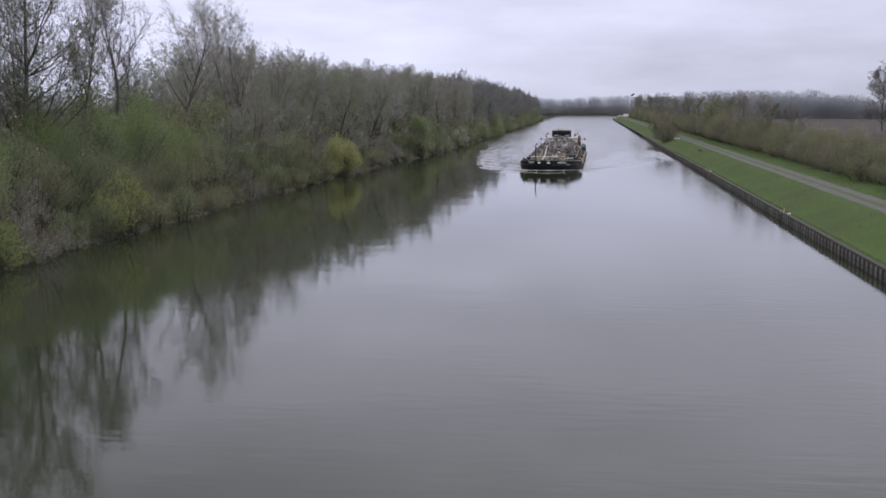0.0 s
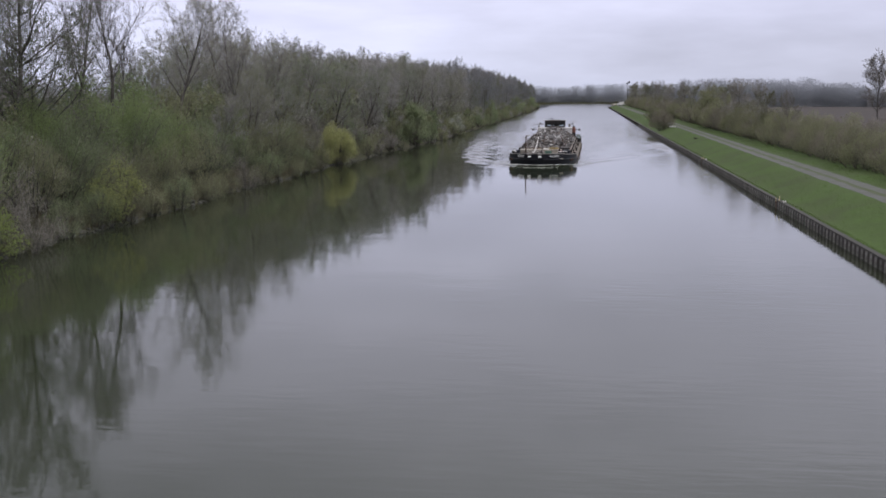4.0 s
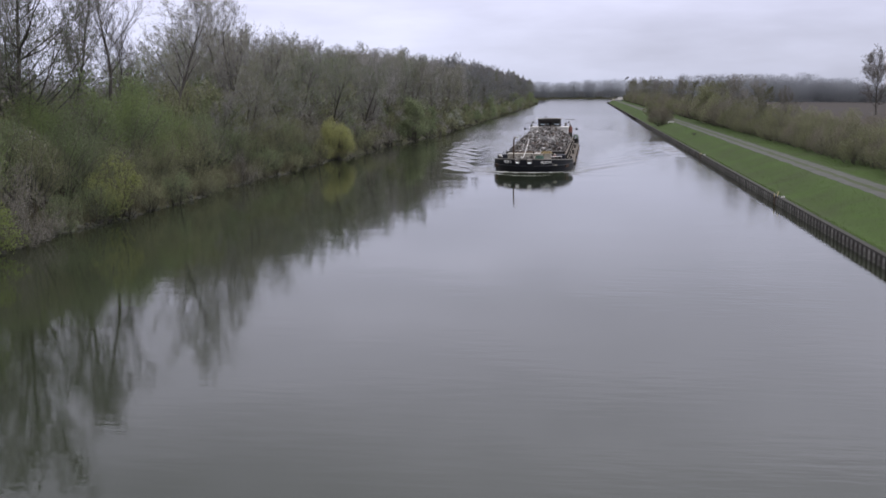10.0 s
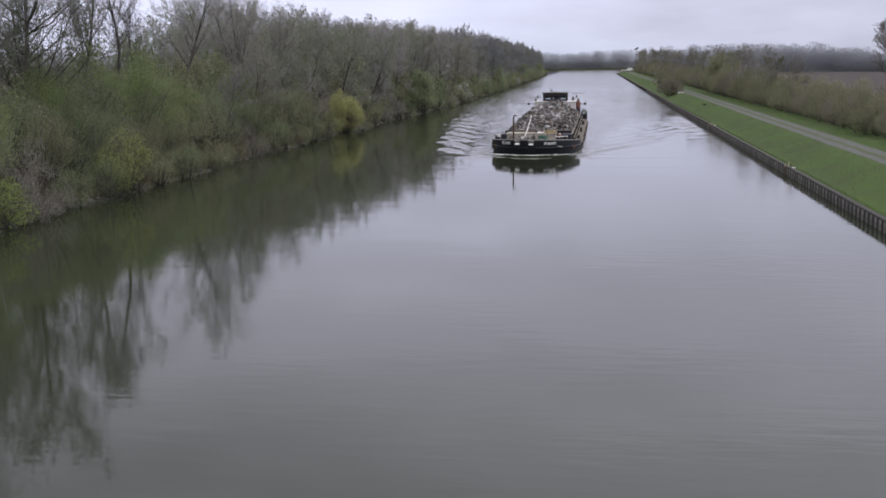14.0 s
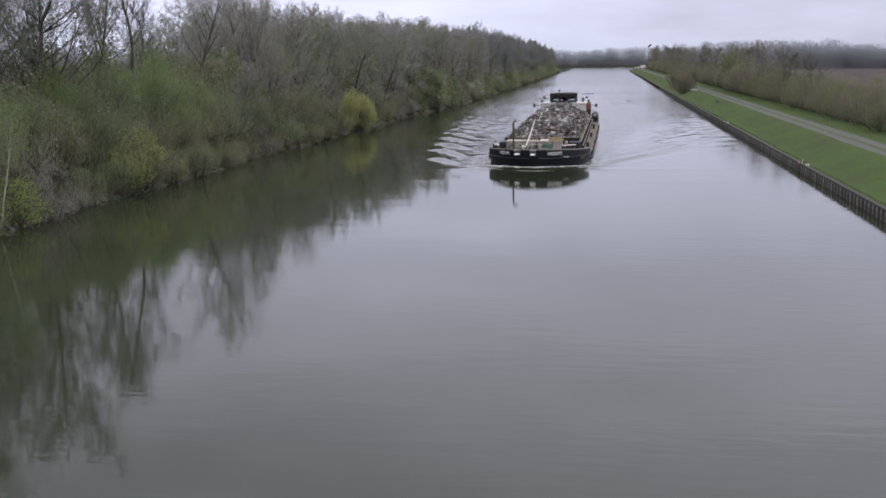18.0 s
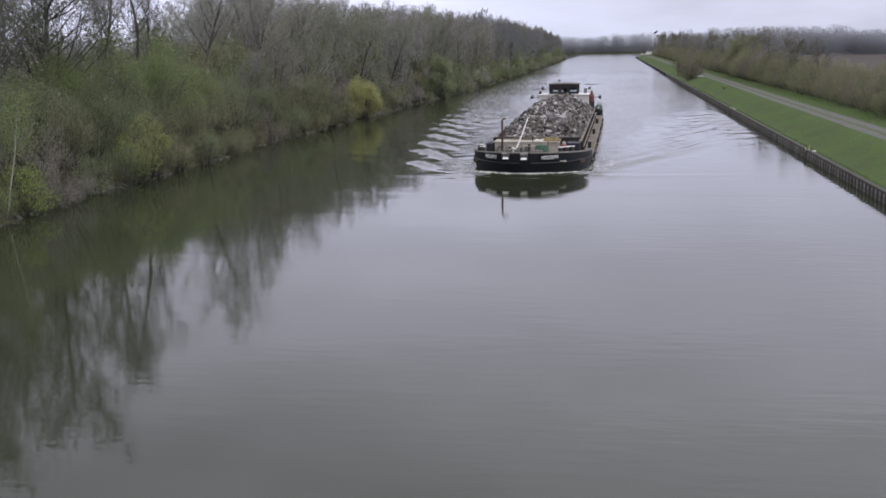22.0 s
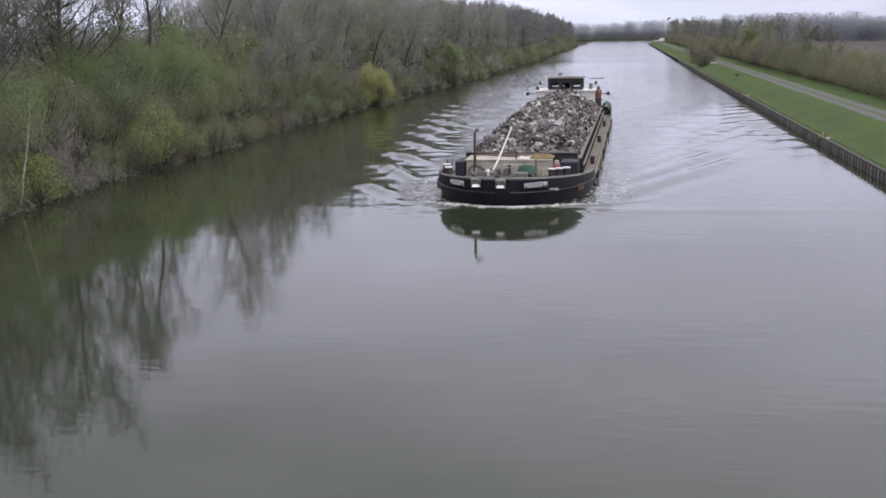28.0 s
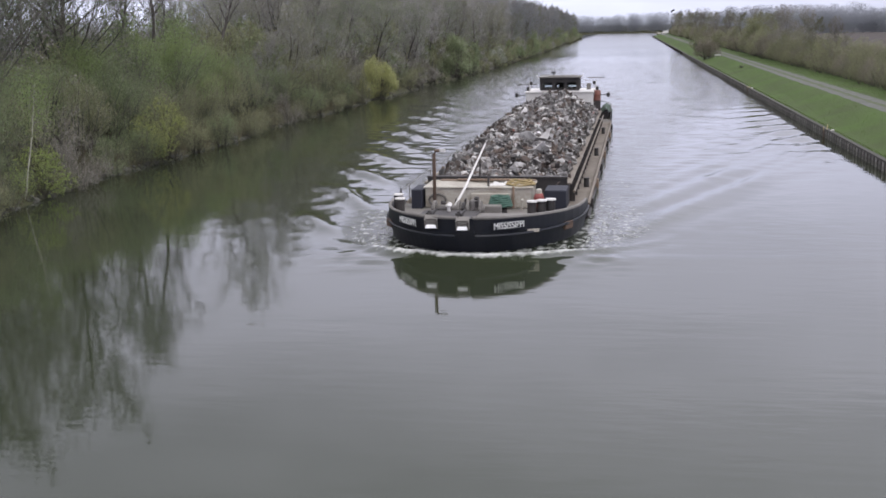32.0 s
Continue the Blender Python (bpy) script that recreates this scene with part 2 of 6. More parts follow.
LEAF = {
    "olive": material("olive_spring_leaf", (0.264, 0.276, 0.162), 0.8, other=(0.224, 0.230, 0.146), scale=0.5, spread=0.15, island=0.2, spec=0.1, thin=0.5),
    "green": material("fresh_green_leaf", (0.222, 0.272, 0.150), 0.8, other=(0.198, 0.230, 0.136), scale=0.5, spread=0.15, island=0.2, spec=0.1, thin=0.5),
    "spring": material("spring_green_leaf", (0.236, 0.300, 0.128), 0.8, other=(0.210, 0.254, 0.120), scale=0.5, spread=0.1, island=0.2, spec=0.1, thin=0.5),
    "yellow": material("yellow_green_leaf", (0.40, 0.41, 0.19), 0.8, other=(0.34, 0.35, 0.17), scale=0.6, spread=0.1, island=0.2, spec=0.1, thin=0.5),
    "bright": material("bright_green_leaf", (0.300, 0.370, 0.130), 0.8, other=(0.260, 0.310, 0.120), scale=0.5, spread=0.1, island=0.2, spec=0.1, thin=0.5),
    "ivy": material("ivy_leaf", (0.150, 0.172, 0.108), 0.75, other=(0.120, 0.138, 0.090), scale=0.5, spread=0.15, island=0.2, spec=0.15, thin=0.4),
    "brown": material("brown_bud", (0.268, 0.254, 0.228), 0.9, other=(0.236, 0.226, 0.202), scale=0.5, spread=0.15, island=0.2, spec=0.1, thin=0.3),
    "grey": material("grey_catkin", (0.32, 0.32, 0.215), 0.85, other=(0.26, 0.26, 0.175), scale=0.5, spread=0.15, island=0.2, spec=0.1, thin=0.5),
    "lime": material("lime_green_leaf", (0.345, 0.375, 0.150), 0.8, other=(0.280, 0.300, 0.135), scale=0.6, spread=0.1, island=0.2, spec=0.1, thin=0.5),
    "willow": material("grey_green_willow_leaf", (0.305, 0.355, 0.208), 0.8, other=(0.270, 0.305, 0.180), scale=0.6, spread=0.12, island=0.2, spec=0.1, thin=0.5),
    "hedge": material("hedge_leaf", (0.238, 0.242, 0.150), 0.8, other=(0.205, 0.205, 0.130), scale=0.3, spread=0.2, island=0.12, spec=0.1, thin=0.5),
    "twiggy": material("hedge_bud", (0.246, 0.226, 0.178), 0.9, other=(0.212, 0.196, 0.148), scale=0.3, spread=0.15, island=0.12, spec=0.1, thin=0.5),
    # brown bud of the far plants, lightened so its colour carries the haze
    "hazed": material("hazed_far_bud", (0.350, 0.336, 0.312), 0.9, other=(0.310, 0.300, 0.270), scale=0.3, spread=0.15, island=0.12, spec=0.1, thin=0.5),
    "white": material("white_blossom", (0.42, 0.43, 0.38), 0.85, other=(0.25, 0.27, 0.18), scale=0.5, spread=0.1, island=0.3, spec=0.1, thin=0.3),
}
REED = material("dry_reed", (0.14, 0.128, 0.088), 0.9, other=(0.11, 0.108, 0.066), scale=0.5, island=0.4, spec=0.1)
FIELD = material("ploughed_field", (0.078, 0.069, 0.065), 0.95, other=(0.066, 0.059, 0.056), scale=0.02, stain=0.5, bump=0.05, bump_scale=0.8, spec=0.1)
HULL = material("black_hull_paint", (0.012, 0.0145, 0.022), 0.5, other=(0.026, 0.025, 0.027), scale=0.9, stain=0.45, bump=0.004, bump_scale=6.0, spec=0.3)
SIDE = material("weathered_beige_side", (0.205, 0.180, 0.150), 0.75, other=(0.11, 0.085, 0.065), scale=0.7, stain=0.7, bump=0.004, bump_scale=8.0)
DECK = material("grey_deck_paint", (0.19, 0.18, 0.168), 0.75, other=(0.10, 0.09, 0.08), scale=0.8, stain=0.6, bump=0.003)
CREAM = material("cream_cabin_paint", (0.44, 0.42, 0.37), 0.7, other=(0.22, 0.185, 0.145), scale=1.3, stain=0.6)
WHITE = material("white_ship_paint", (0.62, 0.61, 0.60), 0.5, other=(0.45, 0.42, 0.39), scale=0.8, stain=0.4)
DARK = material("dark_steel", (0.030, 0.029, 0.030), 0.6, 0.2, other=(0.06, 0.05, 0.045), scale=2.0, stain=0.5)
RUST = material("rust_brown_steel", (0.12, 0.075, 0.05), 0.85, other=(0.06, 0.045, 0.04), scale=2.5, stain=0.6)
NAVY = material("navy_tarpaulin", (0.009, 0.011, 0.022), 0.7, other=(0.016, 0.018, 0.028), scale=2.0, stain=0.4)
RED = material("red_enamel", (0.24, 0.050, 0.040), 0.55, other=(0.16, 0.045, 0.04), scale=2.0, stain=0.4)
FADED = material("faded_red_drum", (0.20, 0.062, 0.045), 0.7, other=(0.13, 0.075, 0.06), scale=2.5, stain=0.7)
ROPEG = material("green_rope", (0.065, 0.135, 0.105), 0.9, other=(0.04, 0.08, 0.06), scale=9.0, stain=0.6)
ROPEY = material("tan_rope", (0.32, 0.25, 0.12), 0.9, other=(0.20, 0.15, 0.08), scale=9.0, stain=0.5)
WOOD = material("grey_plank", (0.24, 0.17, 0.12), 0.85, other=(0.14, 0.10, 0.075), scale=1.2, stain=0.6)
TARP = material("dark_green_tarpaulin", (0.05, 0.085, 0.06), 0.7, other=(0.03, 0.05, 0.04), scale=2.0, stain=0.5)
LETTER = material("white_lettering", (0.80, 0.80, 0.78), 0.6, other=(0.62, 0.62, 0.60), scale=6.0, stain=0.3)
LAMPGLASS = material("lamp_reflector", (0.85, 0.86, 0.86), 0.25, other=(0.6, 0.62, 0.62), scale=6.0, stain=0.3)
RUBBER = material("tyre_rubber", (0.02, 0.02, 0.02), 0.85, other=(0.04, 0.038, 0.035), scale=5.0, stain=0.4)
SCRAP = [
    material("scrap_grey", (0.235, 0.23, 0.225), 0.5, 0.3, other=(0.085, 0.075, 0.068), scale=2.0, stain=0.7, spread=0.5, island=0.55),
    material("scrap_rust", (0.14, 0.105, 0.085), 0.85, 0.0, other=(0.08, 0.07, 0.065), scale=2.0, stain=0.6, spread=0.4, island=0.5),
    material("scrap_dark", (0.05, 0.048, 0.05), 0.6, 0.2, other=(0.09, 0.07, 0.06), scale=2.0, stain=0.6, spread=0.4, island=0.5),
    material("scrap_white", (0.50, 0.495, 0.49), 0.5, 0.1, other=(0.35, 0.32, 0.30), scale=2.0, stain=0.5, spread=0.3, island=0.3),
    material("scrap_red", (0.24, 0.06, 0.045), 0.6, 0.0, other=(0.12, 0.05, 0.04), scale=2.0, stain=0.6, spread=0.3, island=0.3),
]
FOAM = material("water_foam", (0.47, 0.48, 0.47), 0.6, other=(0.17, 0.19, 0.17), scale=3.0, stain=0.6, bump=0.03, bump_scale=8.0, island=0.2)


def glass_material():
    m = bpy.data.materials.new("window_glass")
    m.use_nodes = True
    b = m.node_tree.nodes["Principled BSDF"]
    b.inputs["Base Color"].default_value = (0.75, 0.8, 0.8, 1)
    b.inputs["Transmission Weight"].default_value, b.inputs["Roughness"].default_value, b.inputs["IOR"].default_value = 1.0, 0.02, 1.1
    return m


GLASS = glass_material()


# ---- mesh tools ----
class Build:
    """Gathers pieces of geometry into one mesh."""

    def __init__(self):
        self.v, self.f, self.n = [], [], 0

    def add(self, verts, faces):
        self.f.extend([tuple(i + self.n for i in f) for f in faces])
        self.v.extend([tuple(p) for p in verts])
        self.n += len(verts)
        return self

    def box(self, c, s, turn=None, taper=1.0):
        pts = []
        for z in (-1, 1):
            k = taper if z > 0 else 1.0
            for x, y in ((-1, -1), (1, -1), (1, 1), (-1, 1)):
                p = Vector((x * s[0] / 2 * k, y * s[1] / 2 * k, z * s[2] / 2))
                if turn is not None:
                    p = turn @ p
                pts.append((p.x + c[0], p.y + c[1], p.z + c[2]))
        return self.add(pts, [(3, 2, 1, 0), (4, 5, 6, 7), (0, 1, 5, 4), (1, 2, 6, 5), (2, 3, 7, 6), (3, 0, 4, 7)])

    def tube(self, pts, radii, sides=6, close=False):
        pts = [Vector(p) for p in pts]
        n = len(pts)
        if isinstance(radii, (int, float)):
            radii = [radii] * n
        verts, faces = [], []
        for i, p in enumerate(pts):
            d = (pts[(i + 1) % n] - pts[i - 1]) if close else (pts[min(i + 1, n - 1)] - pts[max(i - 1, 0)])
            d.normalize()
            a = d.cross(Vector((0.31, 0.13, 0.94)) if abs(d.z) < 0.9 else Vector((1, 0.1, 0)))
            a.normalize()
            b = d.cross(a)
            for k in range(sides):
                w = 2 * math.pi * k / sides
                verts.append(p + (a * math.cos(w) + b * math.sin(w)) * radii[i])
        for i in range(n if close else n - 1):
            j = (i + 1) % n
            for k in range(sides):
                q = (k + 1) % sides
                faces.append((i * sides + k, i * sides + q, j * sides + q, j * sides + k))
        if not close:
            faces += [tuple(range(sides))[::-1], tuple(range((n - 1) * sides, n * sides))]
        return self.add(verts, faces)

    def lathe(self, c, profile, sides=16):
        """Profile of (radius, height) turned round the upright through c."""
        verts, faces = [], []
        for r, z in profile:
            for k in range(sides):
                w = 2 * math.pi * k / sides
                verts.append((c[0] + r * math.cos(w), c[1] + r * math.sin(w), c[2] + z))
        for i in range(len(profile) - 1):
            for k in range(sides):
                q = (k + 1) % sides
                faces.append((i * sides + k, i * sides + q, (i + 1) * sides + q, (i + 1) * sides + k))
        faces += [tuple(range(sides))[::-1], tuple(range((len(profile) - 1) * sides, len(profile) * sides))]
        return self.add(verts, faces)

    def mesh(self, name, mat, smooth=False):
        me = bpy.data.meshes.new(name)
        me.from_pydata(self.v, [], self.f)
        me.materials.append(mat)
        if smooth:
            me.polygons.foreach_set("use_smooth", [True] * len(me.polygons))
        me.update()
        return me


def np_mesh(name, v, f, mat, smooth=False):
    me = bpy.data.meshes.new(name)
    me.from_pydata(np.asarray(v).tolist(), [], np.asarray(f).tolist())
    me.materials.append(mat)
    if smooth:
        me.polygons.foreach_set("use_smooth", [True] * len(me.polygons))
    me.update()
    return me


def part(name, build, mat, parent, label="", smooth=False, bevel=0.0):
    """One mesh object under a thing or a part."""
    ob = new(name, build if isinstance(build, bpy.types.Mesh) else build.mesh(name, mat, smooth))
    ob.parent = parent
    if bevel:
        b = ob.modifiers.new("worn_edges", "BEVEL")
        b.width, b.segments = bevel, 2
    if label:
        ob["label"] = label
    return ob


def thing(name, label, category, group="", kind="", at=(0, 0, 0)):
    ob = new(name)
    ob.location = at
    return tagged(ob, label, category, group, kind)


# ---- ground: one sheet with the canal cut into it ----
SHORE_L, WALL, FAR_L, FAR_R, FAR_SHORE = -30.7, 14.95, 742.0, 764.0, 1074.0


def shore(y):
    """The left water's edge wanders a little."""
    return float(np.interp(y, [48, 60, 110, 145, 180, 219, 316, 500, 727], [-29.9, -31.2, -31.5, -30.6, -29.8, -27.6, -27.0, -27.8, -29.2])) + 0.30 * math.sin(y * 0.17) + 0.22 * math.sin(y * 0.43 + 1)


def ground_height(x, y):
    if y > FAR_L - 3 and y < FAR_SHORE:  # the turning basin at the far end
        inner = min(1.0, max(0.0, (FAR_SHORE - y) / 4))
        if x < WALL + 1 or y > FAR_R:
            if -420 < x < 300:
                base = -2.5 * inner + 0.8 * (1 - inner)
                if x <= shore(FAR_L) and y < FAR_L + 3:
                    return max(base, 1.5 * (1 - (y - FAR_L + 3) / 6))
                return base
    if y >= FAR_SHORE:
        return min(2.0, 0.6 + (y - FAR_SHORE) * 0.1)
    if x < WALL - 0.2:
        d = shore(y) - x  # metres inland on the left
        if d < 0:
            return max(-3.0, d * 0.55)
        if d < 2.0:
            return d * 0.55
        if d < 9:
            return 1.1 + (d - 2) * 0.16
        return 2.2 + 0.25 * math.sin(x * 0.05 + y * 0.03)
    if x < WALL + 0.1:
        return -3.0
    d = x - WALL
    if d < 0.6:
        return 0.58
    if d < 4.5:
        s = (d - 0.6) / 3.9
        return 0.58 + 1.04 * (s * s * (3 - 2 * s) * 0.5 + s * 0.5)
    if d < 10:
        return 1.62
    return 1.62 - 0.2 * min(1, (d - 10) / 40)


def ground_grid():
    xs = [-4000, -1800, -800, -420, -250, -140, -90, -66, -54, -47, -43]
    xs += [-41 + 0.5 * i for i in range(29)] + [-25, -18, -8, 2, 10, 13.6, 14.6, 14.95, 15.06, 15.55]
    xs += [16.0 + 0.45 * i for i in range(9)] + [20.6, 22.5, 23.4, 24.6, 27, 32, 45, 64, 90, 140, 220, 300, 330, 600, 1200, 2500, 4000]
    ys = [-120, -60, -20] + list(range(0, 240, 3)) + list(range(240, 735, 9)) + [736, 739, 742, 745, 750, 763, 765, 800, 900, 1000, 1066, 1070, 1072, 1074, 1078, 1090, 1150, 1400, 2200, 4500]
    rng = random.Random(3)
    v = []
    for y in ys:
        for x in xs:
            z = ground_height(x, y)
            if z > 0.3 and not 14 < x < 23.5:
                z += rng.uniform(-0.07, 0.07)
            v.append((x, y, z))
    w = len(xs)
    f, mats = [], []
    for j in range(len(ys) - 1):
        for i in range(w - 1):
            f.append((j * w + i, j * w + i + 1, (j + 1) * w + i + 1, (j + 1) * w + i))
            x = (xs[i] + xs[i + 1]) / 2
            mats.append(0 if x < WALL or ys[j] >= FAR_R else 1 if x < 31 else 2)
    me = bpy.data.meshes.new("ground")
    me.from_pydata(v, [], f)
    for m in (EARTH, GRASS, FIELD):
        me.materials.append(m)
    me.polygons.foreach_set("material_index", mats)
    me.polygons.foreach_set("use_smooth", [True] * len(f))
    return tagged(new("ground", me), "earthy wooded bank, mown grass slope and brown field", "ground", kind="structure")


ground_grid()

b = Build()
ys = [-110, 0, 60, 120, 240, 480, FAR_L, 900, FAR_SHORE]
b.add([(x, y, 0) for y in ys for x in (-34.5, -12, 15.0)], [(3 * j + i, 3 * j + i + 1, 3 * j + i + 4, 3 * j + i + 3) for j in range(len(ys) - 1) for i in (0, 1)])
b.add([(x, y, 0) for y in (FAR_R, FAR_SHORE) for x in (15.0, 300)], [(0, 1, 3, 2)])
b.add([(x, y, 0) for y in (FAR_L - 3, FAR_SHORE) for x in (-420, -34.5)], [(0, 1, 3, 2)])
tagged(new("water", b.mesh("water", WATER, True)), "calm grey-green canal water mirroring trees and sky", "water", kind="structure")

path_rng = random.Random(5)
for name, x0, x1, lift, mat, label in (("path", 19.75, 22.35, 0.015, GRAVEL, "pale gravel towpath along the canal"), ("path_verge", 20.72, 21.32, 0.022, RUT, "grassy strip between the wheel tracks of the towpath")):
    b = Build()
    yy = list(range(-60, 760, 2))
    b.add([(x + path_rng.uniform(-0.13, 0.13), y, 1.62 + lift) for y in yy for x in (x0, x1)], [(2 * j, 2 * j + 1, 2 * j + 3, 2 * j + 2) for j in range(len(yy) - 1)])
    tagged(new(name, b.mesh(name, mat)), label, "path", kind="structure")


# ---- the steel wall of the right bank ----
def pile_mesh():
    """One U-shaped pile, a metre of wall, pans turned towards the water."""
    b = Build()
    line = [(0.0, 0.0), (0.0, 0.30), (-0.22, 0.40), (-0.22, 0.90), (0.0, 1.0)]
    back = [(x + 0.03, y) for x, y in line]
    lo, hi = -2.2, 0.56
    v = [(x, y, z) for z in (lo, hi) for x, y in line] + [(x, y, hi) for x, y in back]
    f = [(i + 1, i, 5 + i, 6 + i) for i in range(4)] + [(5 + i, 10 + i, 11 + i, 6 + i) for i in range(4)]
    b.add(v, f)
    # web that joins it to the next: sky light painted as a pale strip
    b.add([(x - 0.012, y - 0.010, z) for z in (-0.3, hi) for x, y in ((-0.02, 0.31), (-0.215, 0.398))], [(1, 0, 2, 3)])
    me = b.mesh("pile", PILE)
    me.materials.append(WEB)
    me.polygons[len(f)].material_index = 1
    return me


wall = tagged(new("wall_right_bank"), "dark rusty steel sheet pile wall", "wall", kind="structure")
wall.location = (WALL, 0, 0)
PILE_MESH = pile_mesh()
b = Build()
for j in range(-40, 764, 4):
    b.box((0.02, j + 2.0, 0.585), (0.34, 3.985, 0.09))
part("capping_beam", b, CAP, wall)
me = PILE_MESH
v0, f0 = [tuple(v.co) for v in me.vertices], [tuple(p.vertices) for p in me.polygons]
b = Build()
for y in list(range(-40, 40)) + list(range(330, 764)):
    b.add([(x, yy + y, z) for x, yy, z in v0], f0)
tagged(part("distant_piles", b, PILE, wall), kind="stuff")
part("basin_wall", Build().box((60, FAR_R + 0.1, -0.8), (120, 0.2, 2.9)), PILE, wall)


def ladder(y, full):
    t = thing("quay_ladder", "rusty steel ladder with yellow grab posts on the pile wall", "ladder", "ladders on the wall", at=(WALL, y, 0))
    for s in (-0.22, 0.22):
        part("stile", Build().tube([(-0.27, s, -1.2), (-0.27, s, 0.58)], 0.028, 6), RUST, t, "rusty ladder stile")
    for i in range(6):
        part("rung", Build().tube([(-0.27, -0.22, -0.9 + i * 0.28), (-0.27, 0.22, -0.9 + i * 0.28)], 0.022, 5), RUST, t)
    part("grab_post", Build().tube([(-0.25, 0.22, 0.50), (-0.25, 0.22, 0.80)], 0.035, 6), YELLOW, t, "short yellow grab post")
    part("grab_post", Build().tube([(-0.10, -0.18, 0.55), (0.0, -0.08, 0.98 if full else 0.85)], 0.035, 6), YELLOW, t, "short yellow grab post")
    part("mooring_ring_plate", Build().box((0.15, -1.3, 0.66), (0.22, 0.35, 0.1)), WHITE, t, "small white mooring plate")
    return t


for y, full in ((91.0, True), (149, False)):
    ladder(y, full)

# ---- trees ----
def spikes(s, d, ln, r):
    """Many thin tapering twigs at once: starts, unit ways, lengths, radii."""
    n = len(s)
    ref = np.where(np.abs(d[:, 2:3]) < 0.9, [[0.0, 0.0, 1.0]], [[1.0, 0.0, 0.0]])
    a = np.cross(d, ref)
    a /= np.linalg.norm(a, axis=1, keepdims=True) + 1e-9
    c = np.cross(d, a)
    r = np.asarray(r).reshape(-1, 1) * np.ones((n, 1))
    v = np.stack([s + a * r, s - 0.5 * a * r + 0.87 * c * r, s - 0.5 * a * r - 0.87 * c * r, s + d * ln.reshape(-1, 1)], 1).reshape(-1, 3)
    k = np.arange(n)[:, None] * 4
    f = np.concatenate([k + [[0, 1, 3]], k + [[1, 2, 3]], k + [[2, 0, 3]]], 0)
    return v, f


def sprout(rng, s, d, ln, count, lo, angle, ratio, lift):
    """Side shoots of the given shoots."""
    n = len(s)
    i = np.repeat(np.arange(n), count)
    t = rng.uniform(lo, 1.0, len(i))
    start = s[i] + d[i] * (ln[i] * t)[:, None]
    out = rng.normal(size=(len(i), 3))
    out -= d[i] * (out * d[i]).sum(1, keepdims=True)
    out /= np.linalg.norm(out, axis=1, keepdims=True) + 1e-9
    a = np.radians(rng.uniform(angle * 0.6, angle * 1.3, len(i)))[:, None]
    way = d[i] * np.cos(a) + out * np.sin(a)
    way[:, 2] += lift
    way /= np.linalg.norm(way, axis=1, keepdims=True)
    return start, way, ln[i] * ratio * (1.15 - 0.6 * t) * rng.uniform(0.6, 1.25, len(i))


def leaf_cards(rng, p, size):
    """Small three-cornered leaves or bud tufts, turned at random."""
    n = len(p)
    a = rng.normal(size=(n, 3))
    a /= np.linalg.norm(a, axis=1, keepdims=True)
    c = np.cross(a, rng.normal(size=(n, 3)))
    c /= np.linalg.norm(c, axis=1, keepdims=True) + 1e-9
    s = (size * rng.uniform(0.6, 1.4, n))[:, None]
    v = np.stack([p - a * s, p + a * s * 0.6 + c * s * 0.7, p + a * s * 0.5 - c * s * 0.7], 1).reshape(-1, 3)
    return v, np.arange(3 * n).reshape(-1, 3)


def joined(pieces):
    v, f, k = [], [], 0
    for a, b in pieces:
        v.append(a)
        f.append(b + k)
        k += len(a)
    return np.concatenate(v), np.concatenate(f)


